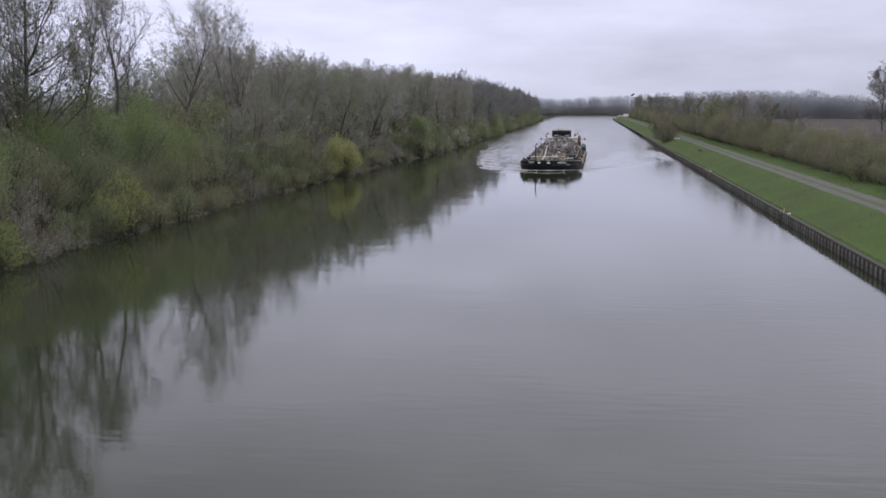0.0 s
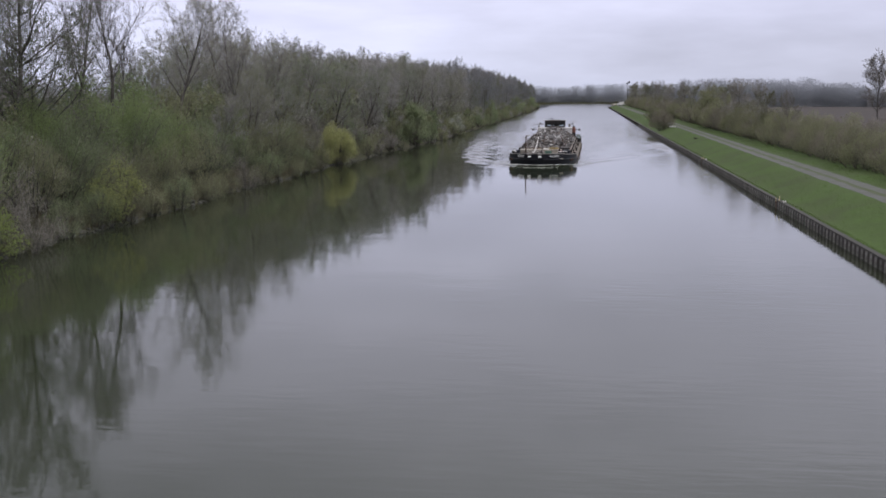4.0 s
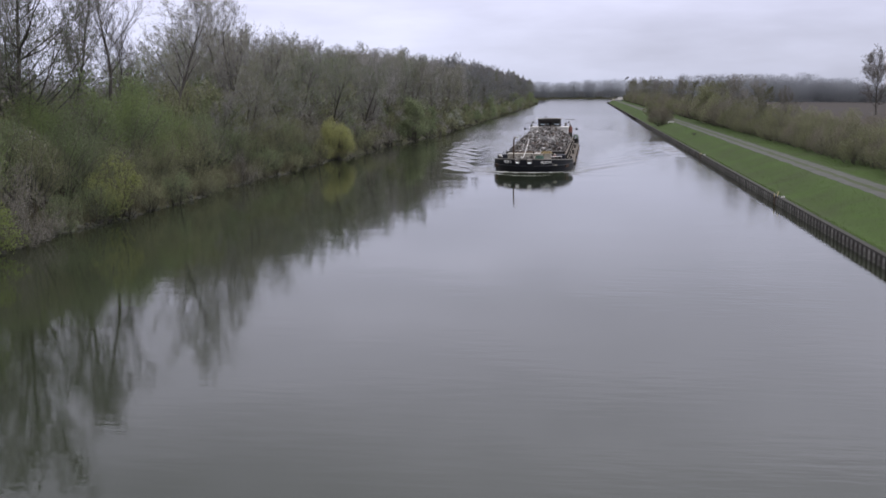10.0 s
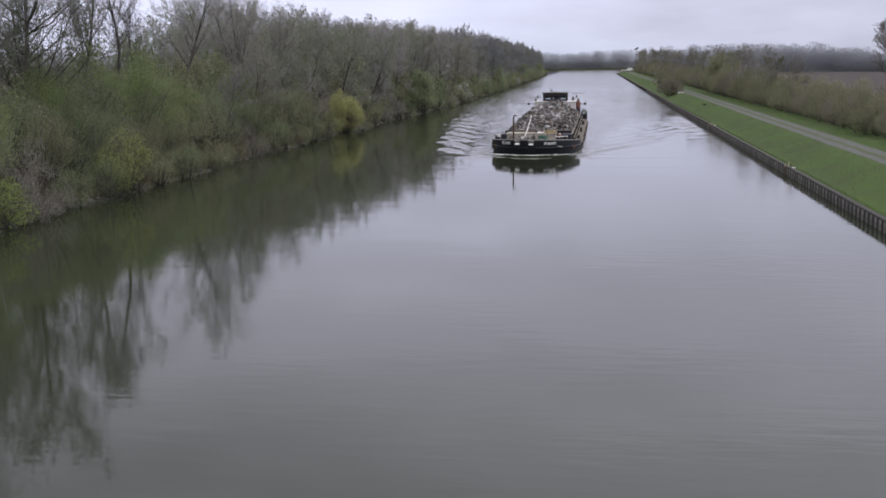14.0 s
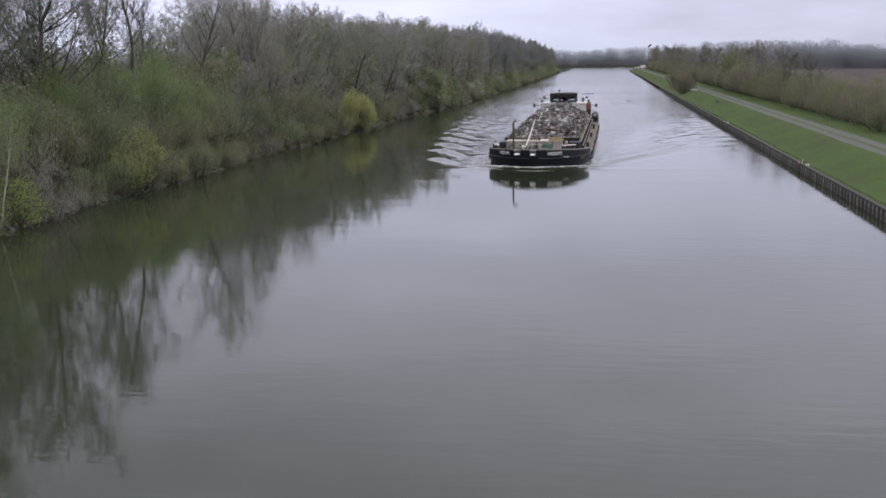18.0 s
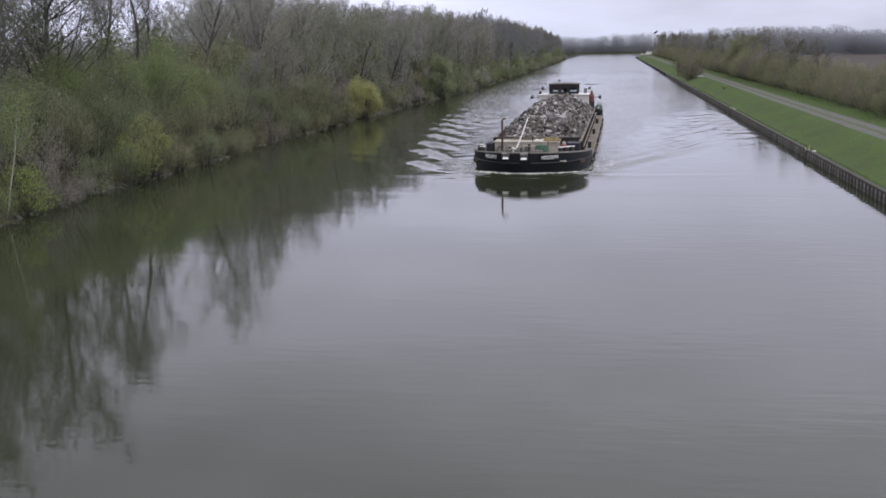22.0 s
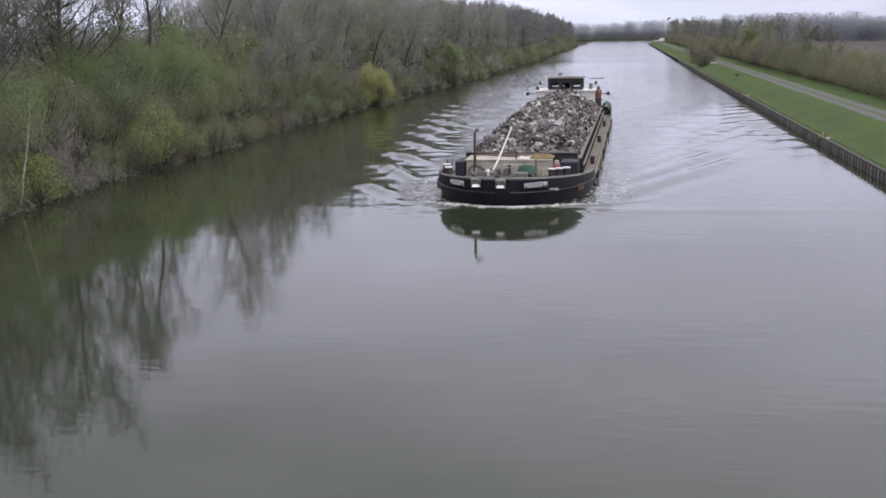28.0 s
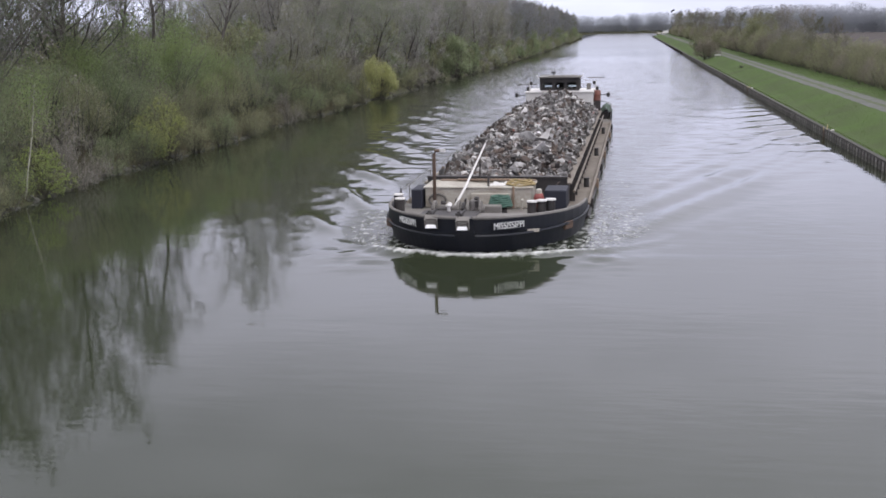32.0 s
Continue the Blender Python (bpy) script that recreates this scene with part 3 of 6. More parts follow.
def tall_tree(seed, height, limbs, twig, leaves, leaf_size, leaf, spread=0.32, bare=0.3, stems=1, bark=None, low=False, thick=1.0, full=0.0, steep=1.0):
    """A tapered trunk with limbs, a bare-twigged crown and thin spring leaf; twig: side shoots at three levels."""
    rng = np.random.default_rng(seed)
    wood = Build()
    ss, dd, ll = [], [], []
    for k in range(stems):
        lean = rng.normal(size=2) * (0.02 + 0.05 * (stems > 1))
        h = height * (1 - 0.08 * k)
        pts = [np.array([0.5 * k, 0.3 * k, -0.4])]
        n, top = 8, 0.86
        for i in range(n):
            pts.append(pts[-1] + np.array([lean[0] + rng.normal() * 0.03, lean[1] + rng.normal() * 0.03, 1]) * h * top / n)
        r0 = height * 0.0125 / (1 + 0.3 * (stems > 1))
        wood.tube(pts, [r0 * (1.25 if i == 0 else 1) * (1 - 0.86 * i / n) for i in range(n + 1)], 5 if low else 7)
        pts = np.array(pts)
        reach, mid = height * spread * 0.72, bare + (1 - bare) * 0.5
        for i in range(limbs):
            # each limb ends on an egg-shaped crown and leaves the stem well below that
            q = (i + rng.uniform(0, 1)) / limbs
            tilt, w = math.asin(-0.75 + 1.72 * q if low else -0.45 + 1.42 * q), i * 2.4 + rng.uniform(-0.6, 0.6)
            u = rng.uniform(0.72, 1.08)
            end = np.array([pts[-1][0] + reach * math.cos(tilt) * math.cos(w) * u, pts[-1][1] + reach * math.cos(tilt) * math.sin(w) * u, h * (mid + (1.0 - mid) * math.sin(tilt) * min(u, 1.02))])
            flat = math.hypot(end[0] - pts[-1][0], end[1] - pts[-1][1])
            z0 = min(h * (top - 0.03), max(h * bare * rng.uniform(0.75, 1.05), end[2] - flat * steep * rng.uniform(0.75, 1.25) - 0.04 * h))
            base = np.array([np.interp(z0, pts[:, 2], pts[:, c]) for c in range(3)])
            bend = base + (end - base) * ([0.72, 0.72, 0.42] if steep == 1 else [0.62, 0.62, 0.44])
            r = r0 * (1 - 0.8 * z0 / h) * (0.5 if low else 0.38)
            line = [base + (bend - base) * 2 * e * (1 - e) + (end - base) * e * e + rng.normal(size=3) * 0.006 * height * (0 < e < 1) for e in ((0, 0.2, 0.4, 0.6, 0.8, 1) if not low else (0, 1 / 3, 2 / 3, 1))]
            wood.tube(line, [r * (1 - 0.92 * e / (len(line) - 1)) for e in range(len(line))], 4)
            for e in range(len(line) - 1):
                way = line[e + 1] - line[e]
                ss.append(line[e])
                ll.append(np.linalg.norm(way))
                dd.append(way / ll[-1])
    s, d, ln = np.array(ss), np.array(dd), np.array(ll)
    s2, d2, l2 = sprout(rng, s, d, ln, twig[0], 0.05, 40, 0.95 if low else 1.45, 0.16 if steep == 1 else 0.35)
    s3, d3, l3 = sprout(rng, s2, d2, l2, twig[1], 0.1, 44, 0.62, 0.1)
    pieces = [spikes(s2, d2, l2, 0.022 * thick if not low else 0.05), spikes(s3, d3, l3, 0.014 * thick if not low else 0.045)]
    if twig[2]:
        s4, d4, l4 = sprout(rng, s3, d3, l3, twig[2], 0.1, 45, 0.65, 0.1)
        pieces.append(spikes(s4, d4, l4, 0.009 * thick if not low else 0.03))
        s3, d3, l3 = s4, d4, l4
    m = int(leaves * full)
    i = rng.integers(0, len(s3), leaves - m)
    p = s3[i] + d3[i] * (l3[i] * rng.uniform(0.3, 1.05, leaves - m))[:, None]
    i = rng.integers(0, len(s), m)
    q = rng.normal(size=(m, 3))
    q *= (rng.uniform(0.1, 1, m) ** 0.5 / np.linalg.norm(q, axis=1) * 0.085 * height)[:, None]
    p = np.concatenate([p, s[i] + d[i] * (ln[i] * rng.uniform(0.3, 1.0, m))[:, None] + q])
    return wood.mesh("trunk", bark or BARK, True), np_mesh("branchwork", *joined(pieces), HAZETWIG if low else TWIG), np_mesh("foliage", *leaf_cards(rng, p, leaf_size), leaf)


def grown_tree(seed, height, bare, spread, limbs, kids, twig, leaves, leaf_size, leaf, stems=1, fine=1.0, rise=0.5, far=False, twigs=TWIG, stem=0.70, top=0.8, stout=1.0, tip=62):
    """A tree that forks from trunk to limb to branch to fine twigs, with a domed crown; bare: the share of the trunk below the first limb; rise: how strongly limbs turn upwards; stem: how far the trunk runs up; top: how long the uppermost limbs are; tip: how far the lowest limbs lean out, in degrees."""
    rng = np.random.default_rng(seed)
    wood = Build()
    segs = []

    def limb(base, way, length, r, n, sides, up):
        pts, d = [base], way / np.linalg.norm(way)
        for _ in range(n):
            d = d + rng.normal(size=3) * 0.085 + [0, 0, up]
            d /= np.linalg.norm(d)
            pts.append(pts[-1] + d * length / n)
        wood.tube(pts, [r * (1 - 0.86 * i / n) for i in range(n + 1)], sides)
        return np.array(pts)

    def at(pts, q):
        i = min(int(q * (len(pts) - 1)), len(pts) - 2)
        d = pts[i + 1] - pts[i]
        return pts[i] + d * (q * (len(pts) - 1) - i), d / np.linalg.norm(d)

    r0 = height * 0.0125 / (1 + 0.25 * (stems > 1))
    for k in range(stems):
        a = rng.uniform(0, 6.28) if k == 0 else a + 2 * math.pi / stems
        lean = 0.13 if stems > 1 else 0.03
        trunk = limb(np.array([0.3 * math.cos(a), 0.3 * math.sin(a), -0.4]), np.array([lean * math.cos(a), lean * math.sin(a), 1.0]), height * (stem - 0.04 * k), r0, 9, 5 if far else 7, 0.06)
        for i in range(limbs):
            u = (i + rng.uniform(0.1, 0.9)) / limbs
            z = bare + (0.98 - bare) * u
            base, _ = at(trunk, z)
            w, out = i * 2.4 + rng.uniform(-0.6, 0.6), radians(tip - 0.52 * tip * u + rng.normal() * 8)
            ln = height * spread * float(np.interp(u, [0, 0.35, 1], [0.8, 1.0, top])) * rng.uniform(0.78, 1.15)
            line = limb(base, np.array([math.sin(out) * math.cos(w), math.sin(out) * math.sin(w), math.cos(out)]), ln, r0 * (1 - 0.82 * z) * 0.52 * stout, 5, 4, 0.22 * rise)
            segs += [(line[e], line[e + 1]) for e in range(1, 5)]
            for _ in range(kids):
                q = rng.uniform(0.22, 1.0)
                fork, d = at(line, q)
                out = rng.normal(size=3)
                out -= d * (out @ d)
                out /= np.linalg.norm(out)
                b = radians(rng.uniform(28, 52))
                sub = limb(fork, d * math.cos(b) + out * math.sin(b), ln * 0.55 * (1.25 - 0.6 * q) * rng.uniform(0.75, 1.2), r0 * (1 - 0.82 * z) * 0.24 * stout * (1.1 - 0.6 * q), 3, 3, 0.16 * rise)
                segs += [(sub[e], sub[e + 1]) for e in range(3)]
        segs += [(trunk[e], trunk[e + 1]) for e in range(7, 9)]
    k = 0.95 * height / max(p[2] for p in wood.v)
    wood.v = [(p[0], p[1], p[2] * k) for p in wood.v]
    s = np.array([p for p, q in segs]) * [1, 1, k]
    d = np.array([q for p, q in segs]) * [1, 1, k] - s
    ln = np.linalg.norm(d, axis=1)
    d /= ln[:, None]
    s2, d2, l2 = sprout(rng, s, d, ln, twig[0], 0.05, 40, 1.3, 0.16)
    s3, d3, l3 = sprout(rng, s2, d2, l2, twig[1], 0.1, 42, 0.66, 0.1)
    pieces = [spikes(s2, d2, l2, 0.020 * fine), spikes(s3, d3, l3, 0.013 * fine)]
    if twig[2]:
        s3, d3, l3 = sprout(rng, s3, d3, l3, twig[2], 0.1, 44, 0.68, 0.08)
        pieces.append(spikes(s3, d3, l3, 0.009 * fine))
    i = rng.integers(0, len(s3), leaves)
    p = s3[i] + d3[i] * (l3[i] * rng.uniform(0.3, 1.05, leaves))[:, None]
    return wood.mesh("trunk", BARK, True), np_mesh("branchwork", *joined(pieces), HAZETWIG if far else twigs), np_mesh("foliage", *leaf_cards(rng, p, leaf_size), leaf)


def shrub(seed, height, width, stems, twig, leaves, leaf_size, leaf, thick=1.0, full=0.5, twigs=None):
    """Many stems from one root that arch outwards to a billowy dome, with twigs and young leaf; full: the share of the leaf that sits in the outer clumps."""
    rng = np.random.default_rng(seed)
    wood = Build()
    ss, dd, ll = [], [], []
    tips = []
    for k in range(stems):
        w = rng.uniform(0, 2 * math.pi)
        tilt = math.asin(rng.uniform(0.12, 1.0))
        u = rng.uniform(0.78, 1.0)
        end = np.array([math.cos(w) * math.cos(tilt) * width * 0.5 * u, math.sin(w) * math.cos(tilt) * width * 0.5 * u, height * (0.16 + 0.80 * math.sin(tilt) * u)])
        base = np.array([math.cos(w), math.sin(w), 0]) * math.cos(tilt) * width * 0.13 + [0, 0, -0.2]
        mid = base + (end - base) * [0.42, 0.42, 0.6] + rng.normal(size=3) * 0.03 * height
        tips.append(end)
        r = 0.028 * thick * height / 5
        wood.tube([base, mid, end], [r, r * 0.7, r * 0.2], 4)
        for a, c in ((base, mid), (mid, end)):
            v = c - a
            n = np.linalg.norm(v)
            ss.append(a)
            dd.append(v / n)
            ll.append(n)
    s, d, ln = np.array(ss), np.array(dd), np.array(ll)
    s2, d2, l2 = sprout(rng, s, d, ln, twig[0], 0.15, 42, 0.55, 0.12)
    s3, d3, l3 = sprout(rng, s2, d2, l2, twig[1], 0.1, 44, 0.6, 0.08)
    pieces = [spikes(s2, d2, l2, 0.018 * thick), spikes(s3, d3, l3, 0.012 * thick)]
    n = int(leaves * (1 - full))
    i = rng.integers(0, len(s3), n)
    p = s3[i] + d3[i] * (l3[i] * rng.uniform(0.2, 1.1, n))[:, None]
    m = leaves - n
    tips = np.array(tips)
    i = rng.integers(0, len(tips), m)
    q = rng.normal(size=(m, 3))
    q *= (rng.uniform(0.15, 1, m) ** 0.5 / np.linalg.norm(q, axis=1) * 0.17 * (width + height) * 0.5)[:, None]
    q = tips[i] * [0.9, 0.9, 0.92] + q
    q[:, 2] = np.maximum(q[:, 2], rng.uniform(0.0, 0.12, m) * height)
    return wood.mesh("rootstock", BARK, True), np_mesh("branchwork", *joined(pieces), twigs or SHOOT), np_mesh("foliage", *leaf_cards(rng, np.concatenate([p, q]), leaf_size), leaf)


def plant(kind, meshes, label, category, group, x, y, z=None, size=1.0, turn=0.0, tall=1.0):
    t = thing(kind, label, category, group, at=(x, y, ground_height(x, y) - 0.05 if z is None else z))
    t.rotation_euler = (0, 0, turn)
    t.scale = (size, size, size * tall)
    for name, me in zip(("trunk" if kind == "tree" else "rootstock", "branchwork", "foliage"), meshes):
        o = part(name, me, None, t)
        if name != "trunk":
            o["kind"] = "stuff"
    return t


def grove(name, label, spots):
    """Far plants that nobody could count, joined: spots are (meshes, x, y, size, turn)."""
    vs, fs, mi, mats, k = [], [], [], [], 0
    for meshes, x, y, size, turn in spots:
        c, s = math.cos(turn) * size, math.sin(turn) * size
        for me in meshes:
            if me.materials[0] not in mats:
                mats.append(me.materials[0])
            v = np.empty(3 * len(me.vertices), np.float32)
            me.vertices.foreach_get("co", v)
            v = v.reshape(-1, 3)
            vs.append(np.stack([x + c * v[:, 0] - s * v[:, 1], y + s * v[:, 0] + c * v[:, 1], ground_height(x, y) - 0.05 + size * v[:, 2]], 1))
            faces = [tuple(k + i for i in p.vertices) for p in me.polygons]
            fs += faces
            mi += [mats.index(me.materials[0])] * len(faces)
            k += len(v)
    me = bpy.data.meshes.new(name)
    me.from_pydata(np.concatenate(vs).tolist(), [], fs)
    for m in mats:
        me.materials.append(m)
    me.polygons.foreach_set("material_index", mi)
    return tagged(new(name, me), label, "shrubs", kind="stuff")


pick = random.Random(11)
TALL = "tall bare-twigged tree in first spring leaf on the canal bank"
# detailed trees of the near left bank, one by one
OPEN = [grown_tree(21, 21, 0.48, 0.265, 20, 7, (2, 3, 3), 2000, 0.028, LEAF["brown"], fine=0.65, rise=0.8, stem=0.86, top=0.6, stout=0.8, tip=44), grown_tree(22, 21, 0.44, 0.265, 20, 7, (2, 3, 3), 2000, 0.028, LEAF["brown"], fine=0.65, rise=0.8, stem=0.86, top=0.6, stout=0.8, tip=44),
        grown_tree(23, 20, 0.42, 0.32, 20, 7, (2, 3, 3), 11000, 0.036, LEAF["grey"], fine=0.7, rise=0.6, stem=0.82, top=0.6, stout=0.8, tip=52, twigs=PALETWIG), grown_tree(24, 20, 0.44, 0.275, 13, 7, (2, 3, 3), 11000, 0.036, LEAF["grey"], stems=2, fine=0.7, rise=0.6, stem=0.82, top=0.6, stout=0.8, tip=52, twigs=PALETWIG)]
IVY = tall_tree(25, 21, 40, (2, 4, 3), 40000, 0.052, LEAF["ivy"], 0.42, 0.15, thick=1.3, full=0.5)
IVY_SAY = "broad ivy-clad tree in first leaf on the canal bank"
for me, x, y, s, a, what in ((IVY, -40.5, 79.5, 1.0, 0.3, IVY_SAY), (IVY, -43, 70, 0.95, 2.0, IVY_SAY), (IVY, -39.5, 66, 0.9, 3.6, IVY_SAY), (IVY, -46, 84, 0.85, 5.0, IVY_SAY),
                             (OPEN[1], -40, 88.3, 0.87, 0.5, "bare tree with dark forked trunk on the canal bank"), (OPEN[0], -40.3, 92.6, 0.89, 2.4, "bare tree with straight dark trunk on the canal bank"),
                             (OPEN[0], -41.5, 104, 0.62, 4.0, "slim bare tree on the canal bank"), (OPEN[2], -40, 109, 0.96, 1.2, "wide-crowned tree with pale spring buds on the canal bank"),
                             (OPEN[3], -40, 127.5, 0.93, 0.2, "twin-stemmed tree with pale spring buds on the canal bank"), (OPEN[2], -44, 100.5, 0.64, 5.2, TALL), (OPEN[3], -46, 135, 0.72, 1.0, TALL), (OPEN[2], -37.5, 134, 0.76, 2.2, TALL), (OPEN[2], -38.5, 123.5, 0.72, 0.2, TALL)):
    plant("tree", me, what, "tree", "trees on the wooded bank", x, y, size=s, turn=a)
# the closed wood further on
WOOD_A = [grown_tree(31, 16.6, 0.14, 0.31, 15, 6, (3, 3, 2), 24000, 0.048, LEAF["olive"], fine=0.95, twigs=PALETWIG), grown_tree(32, 17.6, 0.2, 0.30, 16, 6, (3, 3, 3), 13000, 0.044, LEAF["brown"], fine=1.0, rise=0.5, twigs=PALETWIG),
          grown_tree(33, 16.6, 0.12, 0.32, 15, 6, (3, 3, 2), 24000, 0.048, LEAF["green"], fine=0.95, twigs=PALETWIG), grown_tree(34, 17.1, 0.2, 0.27, 11, 6, (3, 3, 3), 13000, 0.044, LEAF["brown"], stems=2, fine=1.0, rise=0.5, twigs=PALETWIG)]
WOOD_B = [grown_tree(41, 16.6, 0.10, 0.33, 12, 4, (3, 3, 0), 3600, 0.14, LEAF["olive"], fine=2.4, far=True), grown_tree(42, 17.6, 0.14, 0.32, 12, 4, (3, 3, 0), 3000, 0.13, LEAF["hazed"], fine=2.4, far=True),
          grown_tree(43, 15.6, 0.10, 0.34, 12, 4, (3, 3, 0), 3000, 0.13, LEAF["hazed"], fine=2.4, far=True)]


# lower bare trees behind the tall ones
for k in range(8):
    y = (62, 68, 76, 84, 98, 112, 124, 132)[k] + pick.uniform(-1.5, 1.5)
    plant("tree", WOOD_A[(1, 3, 1, 0)[k % 4]], ["slender tree in thin olive spring leaf", "bare brown-twigged tree", "", "many-stemmed brown-budded tree"][(1, 3, 1, 0)[k % 4]] + " behind the bank", "tree", "trees on the wooded bank",
          -46.5 - pick.uniform(0, 7), y, size=pick.uniform(0.46, 0.6) * (0.78 if 80 < y < 120 else 1.0), turn=pick.uniform(0, 6.28))


def crest(y):
    return float(np.interp(y, [112, 122, 140, 168, 202, 238, 270, 338, 449, 537, 640, 727], [7.8, 12.8, 14.5, 14.7, 15.6, 15.4, 15.4, 17.2, 16.2, 16.6, 15.6, 14.4]))


y = 113.0
while y < 738:
    far = y > 300
    for row in range(3 if far else 5 if y < 180 else 4):
        x = shore(y) - (4.2 + 5.0 * row if row < 4 else 7.5) + pick.uniform(-1.6, 1.6)
        i = pick.choice([0, 0, 0, 2, 2, 1, 3] if y < 175 else [0, 0, 1, 1, 2, 3] if not far else [0, 1, 1, 1, 2, 2])
        yy = y + pick.uniform(-2, 2)
        size = crest(y) / 16.5 * pick.uniform(0.84, 1.02) * (0.92, 0.97, 1.0, 1.02, 0.66)[row]
        plant("tree", (WOOD_B if far else WOOD_A)[i], ["slender tree in thin olive spring leaf", "bare brown-twigged tree", "tree in fresh green leaf", "many-stemmed brown-budded tree"][i] + " in the canal-side wood", "tree",
              "trees on the wooded bank", x, yy, size=size, turn=pick.uniform(0, 6.28), tall=pick.uniform(0.95, 1.05))
    y += 6.6 if not far else 8.5

# the shrub belt at the water's edge
BELT = [shrub(51, 6.0, 5.6, 24, (4, 4), 10500, 0.040, LEAF["olive"], twigs=OLIVETWIG), shrub(52, 5.5, 5.2, 26, (4, 5), 7000, 0.035, LEAF["brown"], full=0.4), shrub(53, 6.2, 5.6, 24, (4, 4), 11000, 0.040, LEAF["green"], twigs=OLIVETWIG),
        shrub(54, 5.0, 5.4, 26, (4, 4), 9500, 0.038, LEAF["olive"], twigs=OLIVETWIG)]
BELT_FAR = [shrub(61, 5.5, 5.6, 18, (4, 3), 2600, 0.10, LEAF["olive"], 1.5), shrub(62, 5.0, 5.2, 20, (4, 3), 1600, 0.09, LEAF["brown"], 1.5), shrub(63, 6.0, 5.4, 16, (4, 3), 2800, 0.10, LEAF["green"], 1.5)]
BELT_LAST = [shrub(64, 5.5, 5.8, 12, (3, 2), 1200, 0.17, LEAF["olive"], 2.2), shrub(65, 5.0, 5.4, 13, (3, 2), 800, 0.16, LEAF["hazed"], 2.2), shrub(66, 6.0, 5.6, 12, (3, 2), 1200, 0.17, LEAF["green"], 2.2)]
WHAT = ["olive-leaved shrub in thin spring leaf", "leafless brown shrub thick with twigs", "fresh green shrub", "low twiggy shrub with first leaves"]
y = 40.0
while y < 135:
    for row, (off, h) in enumerate(((0.05, 3.3), (2.6, 5.2), (5.6, 6.8), (9.2, 7.4))):
        if row == 0 and (72.5 < y < 75.5 or 53 < y < 59.5):
            continue
        i = pick.choice([0, 0, 1, 3, 3, 2, 2] if row < 2 else [0, 0, 1, 2, 2])
        s = h / 5.6 * pick.uniform(0.82, 1.12)
        plant("shrub", BELT_FAR[min(i, 2)] if row == 3 else BELT[i], WHAT[i] + " on the bank above the water", "shrub", "shrubs on the bank", shore(y) - off + pick.uniform(-0.5, 0.5), y + pick.uniform(-1.4, 1.4), size=s, turn=pick.uniform(0, 6.28))
    y += 4.0
far_scrub = []
while y < 736:
    far = y > 210
    for off, h in ((0.3, 3.2), (3.0, 5.0), (6.5, 8.0)):
        if off < 1 and (132 < y < 152 or 188 < y < 206):
            continue
        i = pick.choice([0, 1, 1, 2] if y < 190 else [0, 0, 1, 2])
        if far:
            far_scrub.append((BELT_LAST[min(i, 2)], shore(y) - off + pick.uniform(-0.7, 0.7), y + pick.uniform(-1.5, 1.5), h / 5.5 * pick.uniform(0.75, 1.2), pick.uniform(0, 6.28)))
            continue
        plant("shrub", BELT_FAR[min(i, 2)], WHAT[min(i, 2)] + " at the foot of the wood", "shrub", "shrubs on the bank", shore(y) - off + pick.uniform(-0.7, 0.7), y + pick.uniform(-1.5, 1.5),
              size=h / 5.5 * pick.uniform(0.75, 1.2), turn=pick.uniform(0, 6.28))
    y += 4.6 if not far else 7.0

# a ragged belt of scrub behind the wood's edge
y = 46.0
back_scrub = []
while y < 175:
    for off, h in ((17.0, 6.2), (26.0, 6.8)):
        i = pick.choice([0, 1, 1, 2])
        back_scrub.append((BELT_FAR[i], shore(y) - off + pick.uniform(-3, 3), y + pick.uniform(-2, 2), h / 5.5 * pick.uniform(0.75, 1.25), pick.uniform(0, 6.28)))
    y += 5.2
grove("distant_scrub", "brown and green shrubs far along the wooded bank", far_scrub)
grove("back_scrub", "ragged twiggy scrub behind the canal bank", back_scrub)

# single bushes that stand out
plant("shrub", shrub(71, 5.6, 4.8, 54, (4, 4), 34000, 0.055, LEAF["yellow"], full=0.55), "round yellow-green willow bush overhanging the water", "shrub", "", -30.9, 142.2, z=-0.3, size=1.02)
plant("shrub", shrub(72, 4.8, 4.4, 16, (5, 6), 14000, 0.042, LEAF["lime"], full=0.2, twigs=OLIVETWIG), "light yellow-green feathery shrub at the water's edge", "shrub", "", -31.2, 74, z=0.3)
GREEN_WILLOW = shrub(73, 8.0, 6.0, 26, (4, 3), 8500, 0.12, LEAF["willow"], 1.2, full=0.6)
for x, y, s, h in ((-27.3, 196, 0.9, 1.1), (-26.6, 344, 0.8, 1.15), (-27.2, 357, 0.62, 0.9), (-27.6, 420, 0.55, 1.0), (-26.8, 468, 0.95, 1.05), (-27.8, 545, 0.7, 0.85), (-28.0, 640, 0.9, 1.0)):
    plant("shrub", GREEN_WILLOW, "tall fresh green willow bush at the water's edge", "shrub", "willows along the water", x - 1.5, y, size=s, turn=y, tall=h)
plant("shrub", shrub(74, 3.2, 4.4, 26, (4, 4), 7500, 0.046, LEAF["bright"], full=0.35, twigs=OLIVETWIG), "low bright green bush hanging over the water", "shrub", "", -31.2, 57.4, z=0.05, size=0.88)
plant("shrub", shrub(75, 4.2, 4.0, 18, (5, 4), 2600, 0.12, LEAF["white"], 1.4), "shrub in white blossom at the water's edge", "shrub", "", -27.6, 246, z=0.4)
HILL = shrub(76, 8.4, 7.6, 36, (4, 4), 36000, 0.045, LEAF["spring"], full=0.65, twigs=OLIVETWIG)
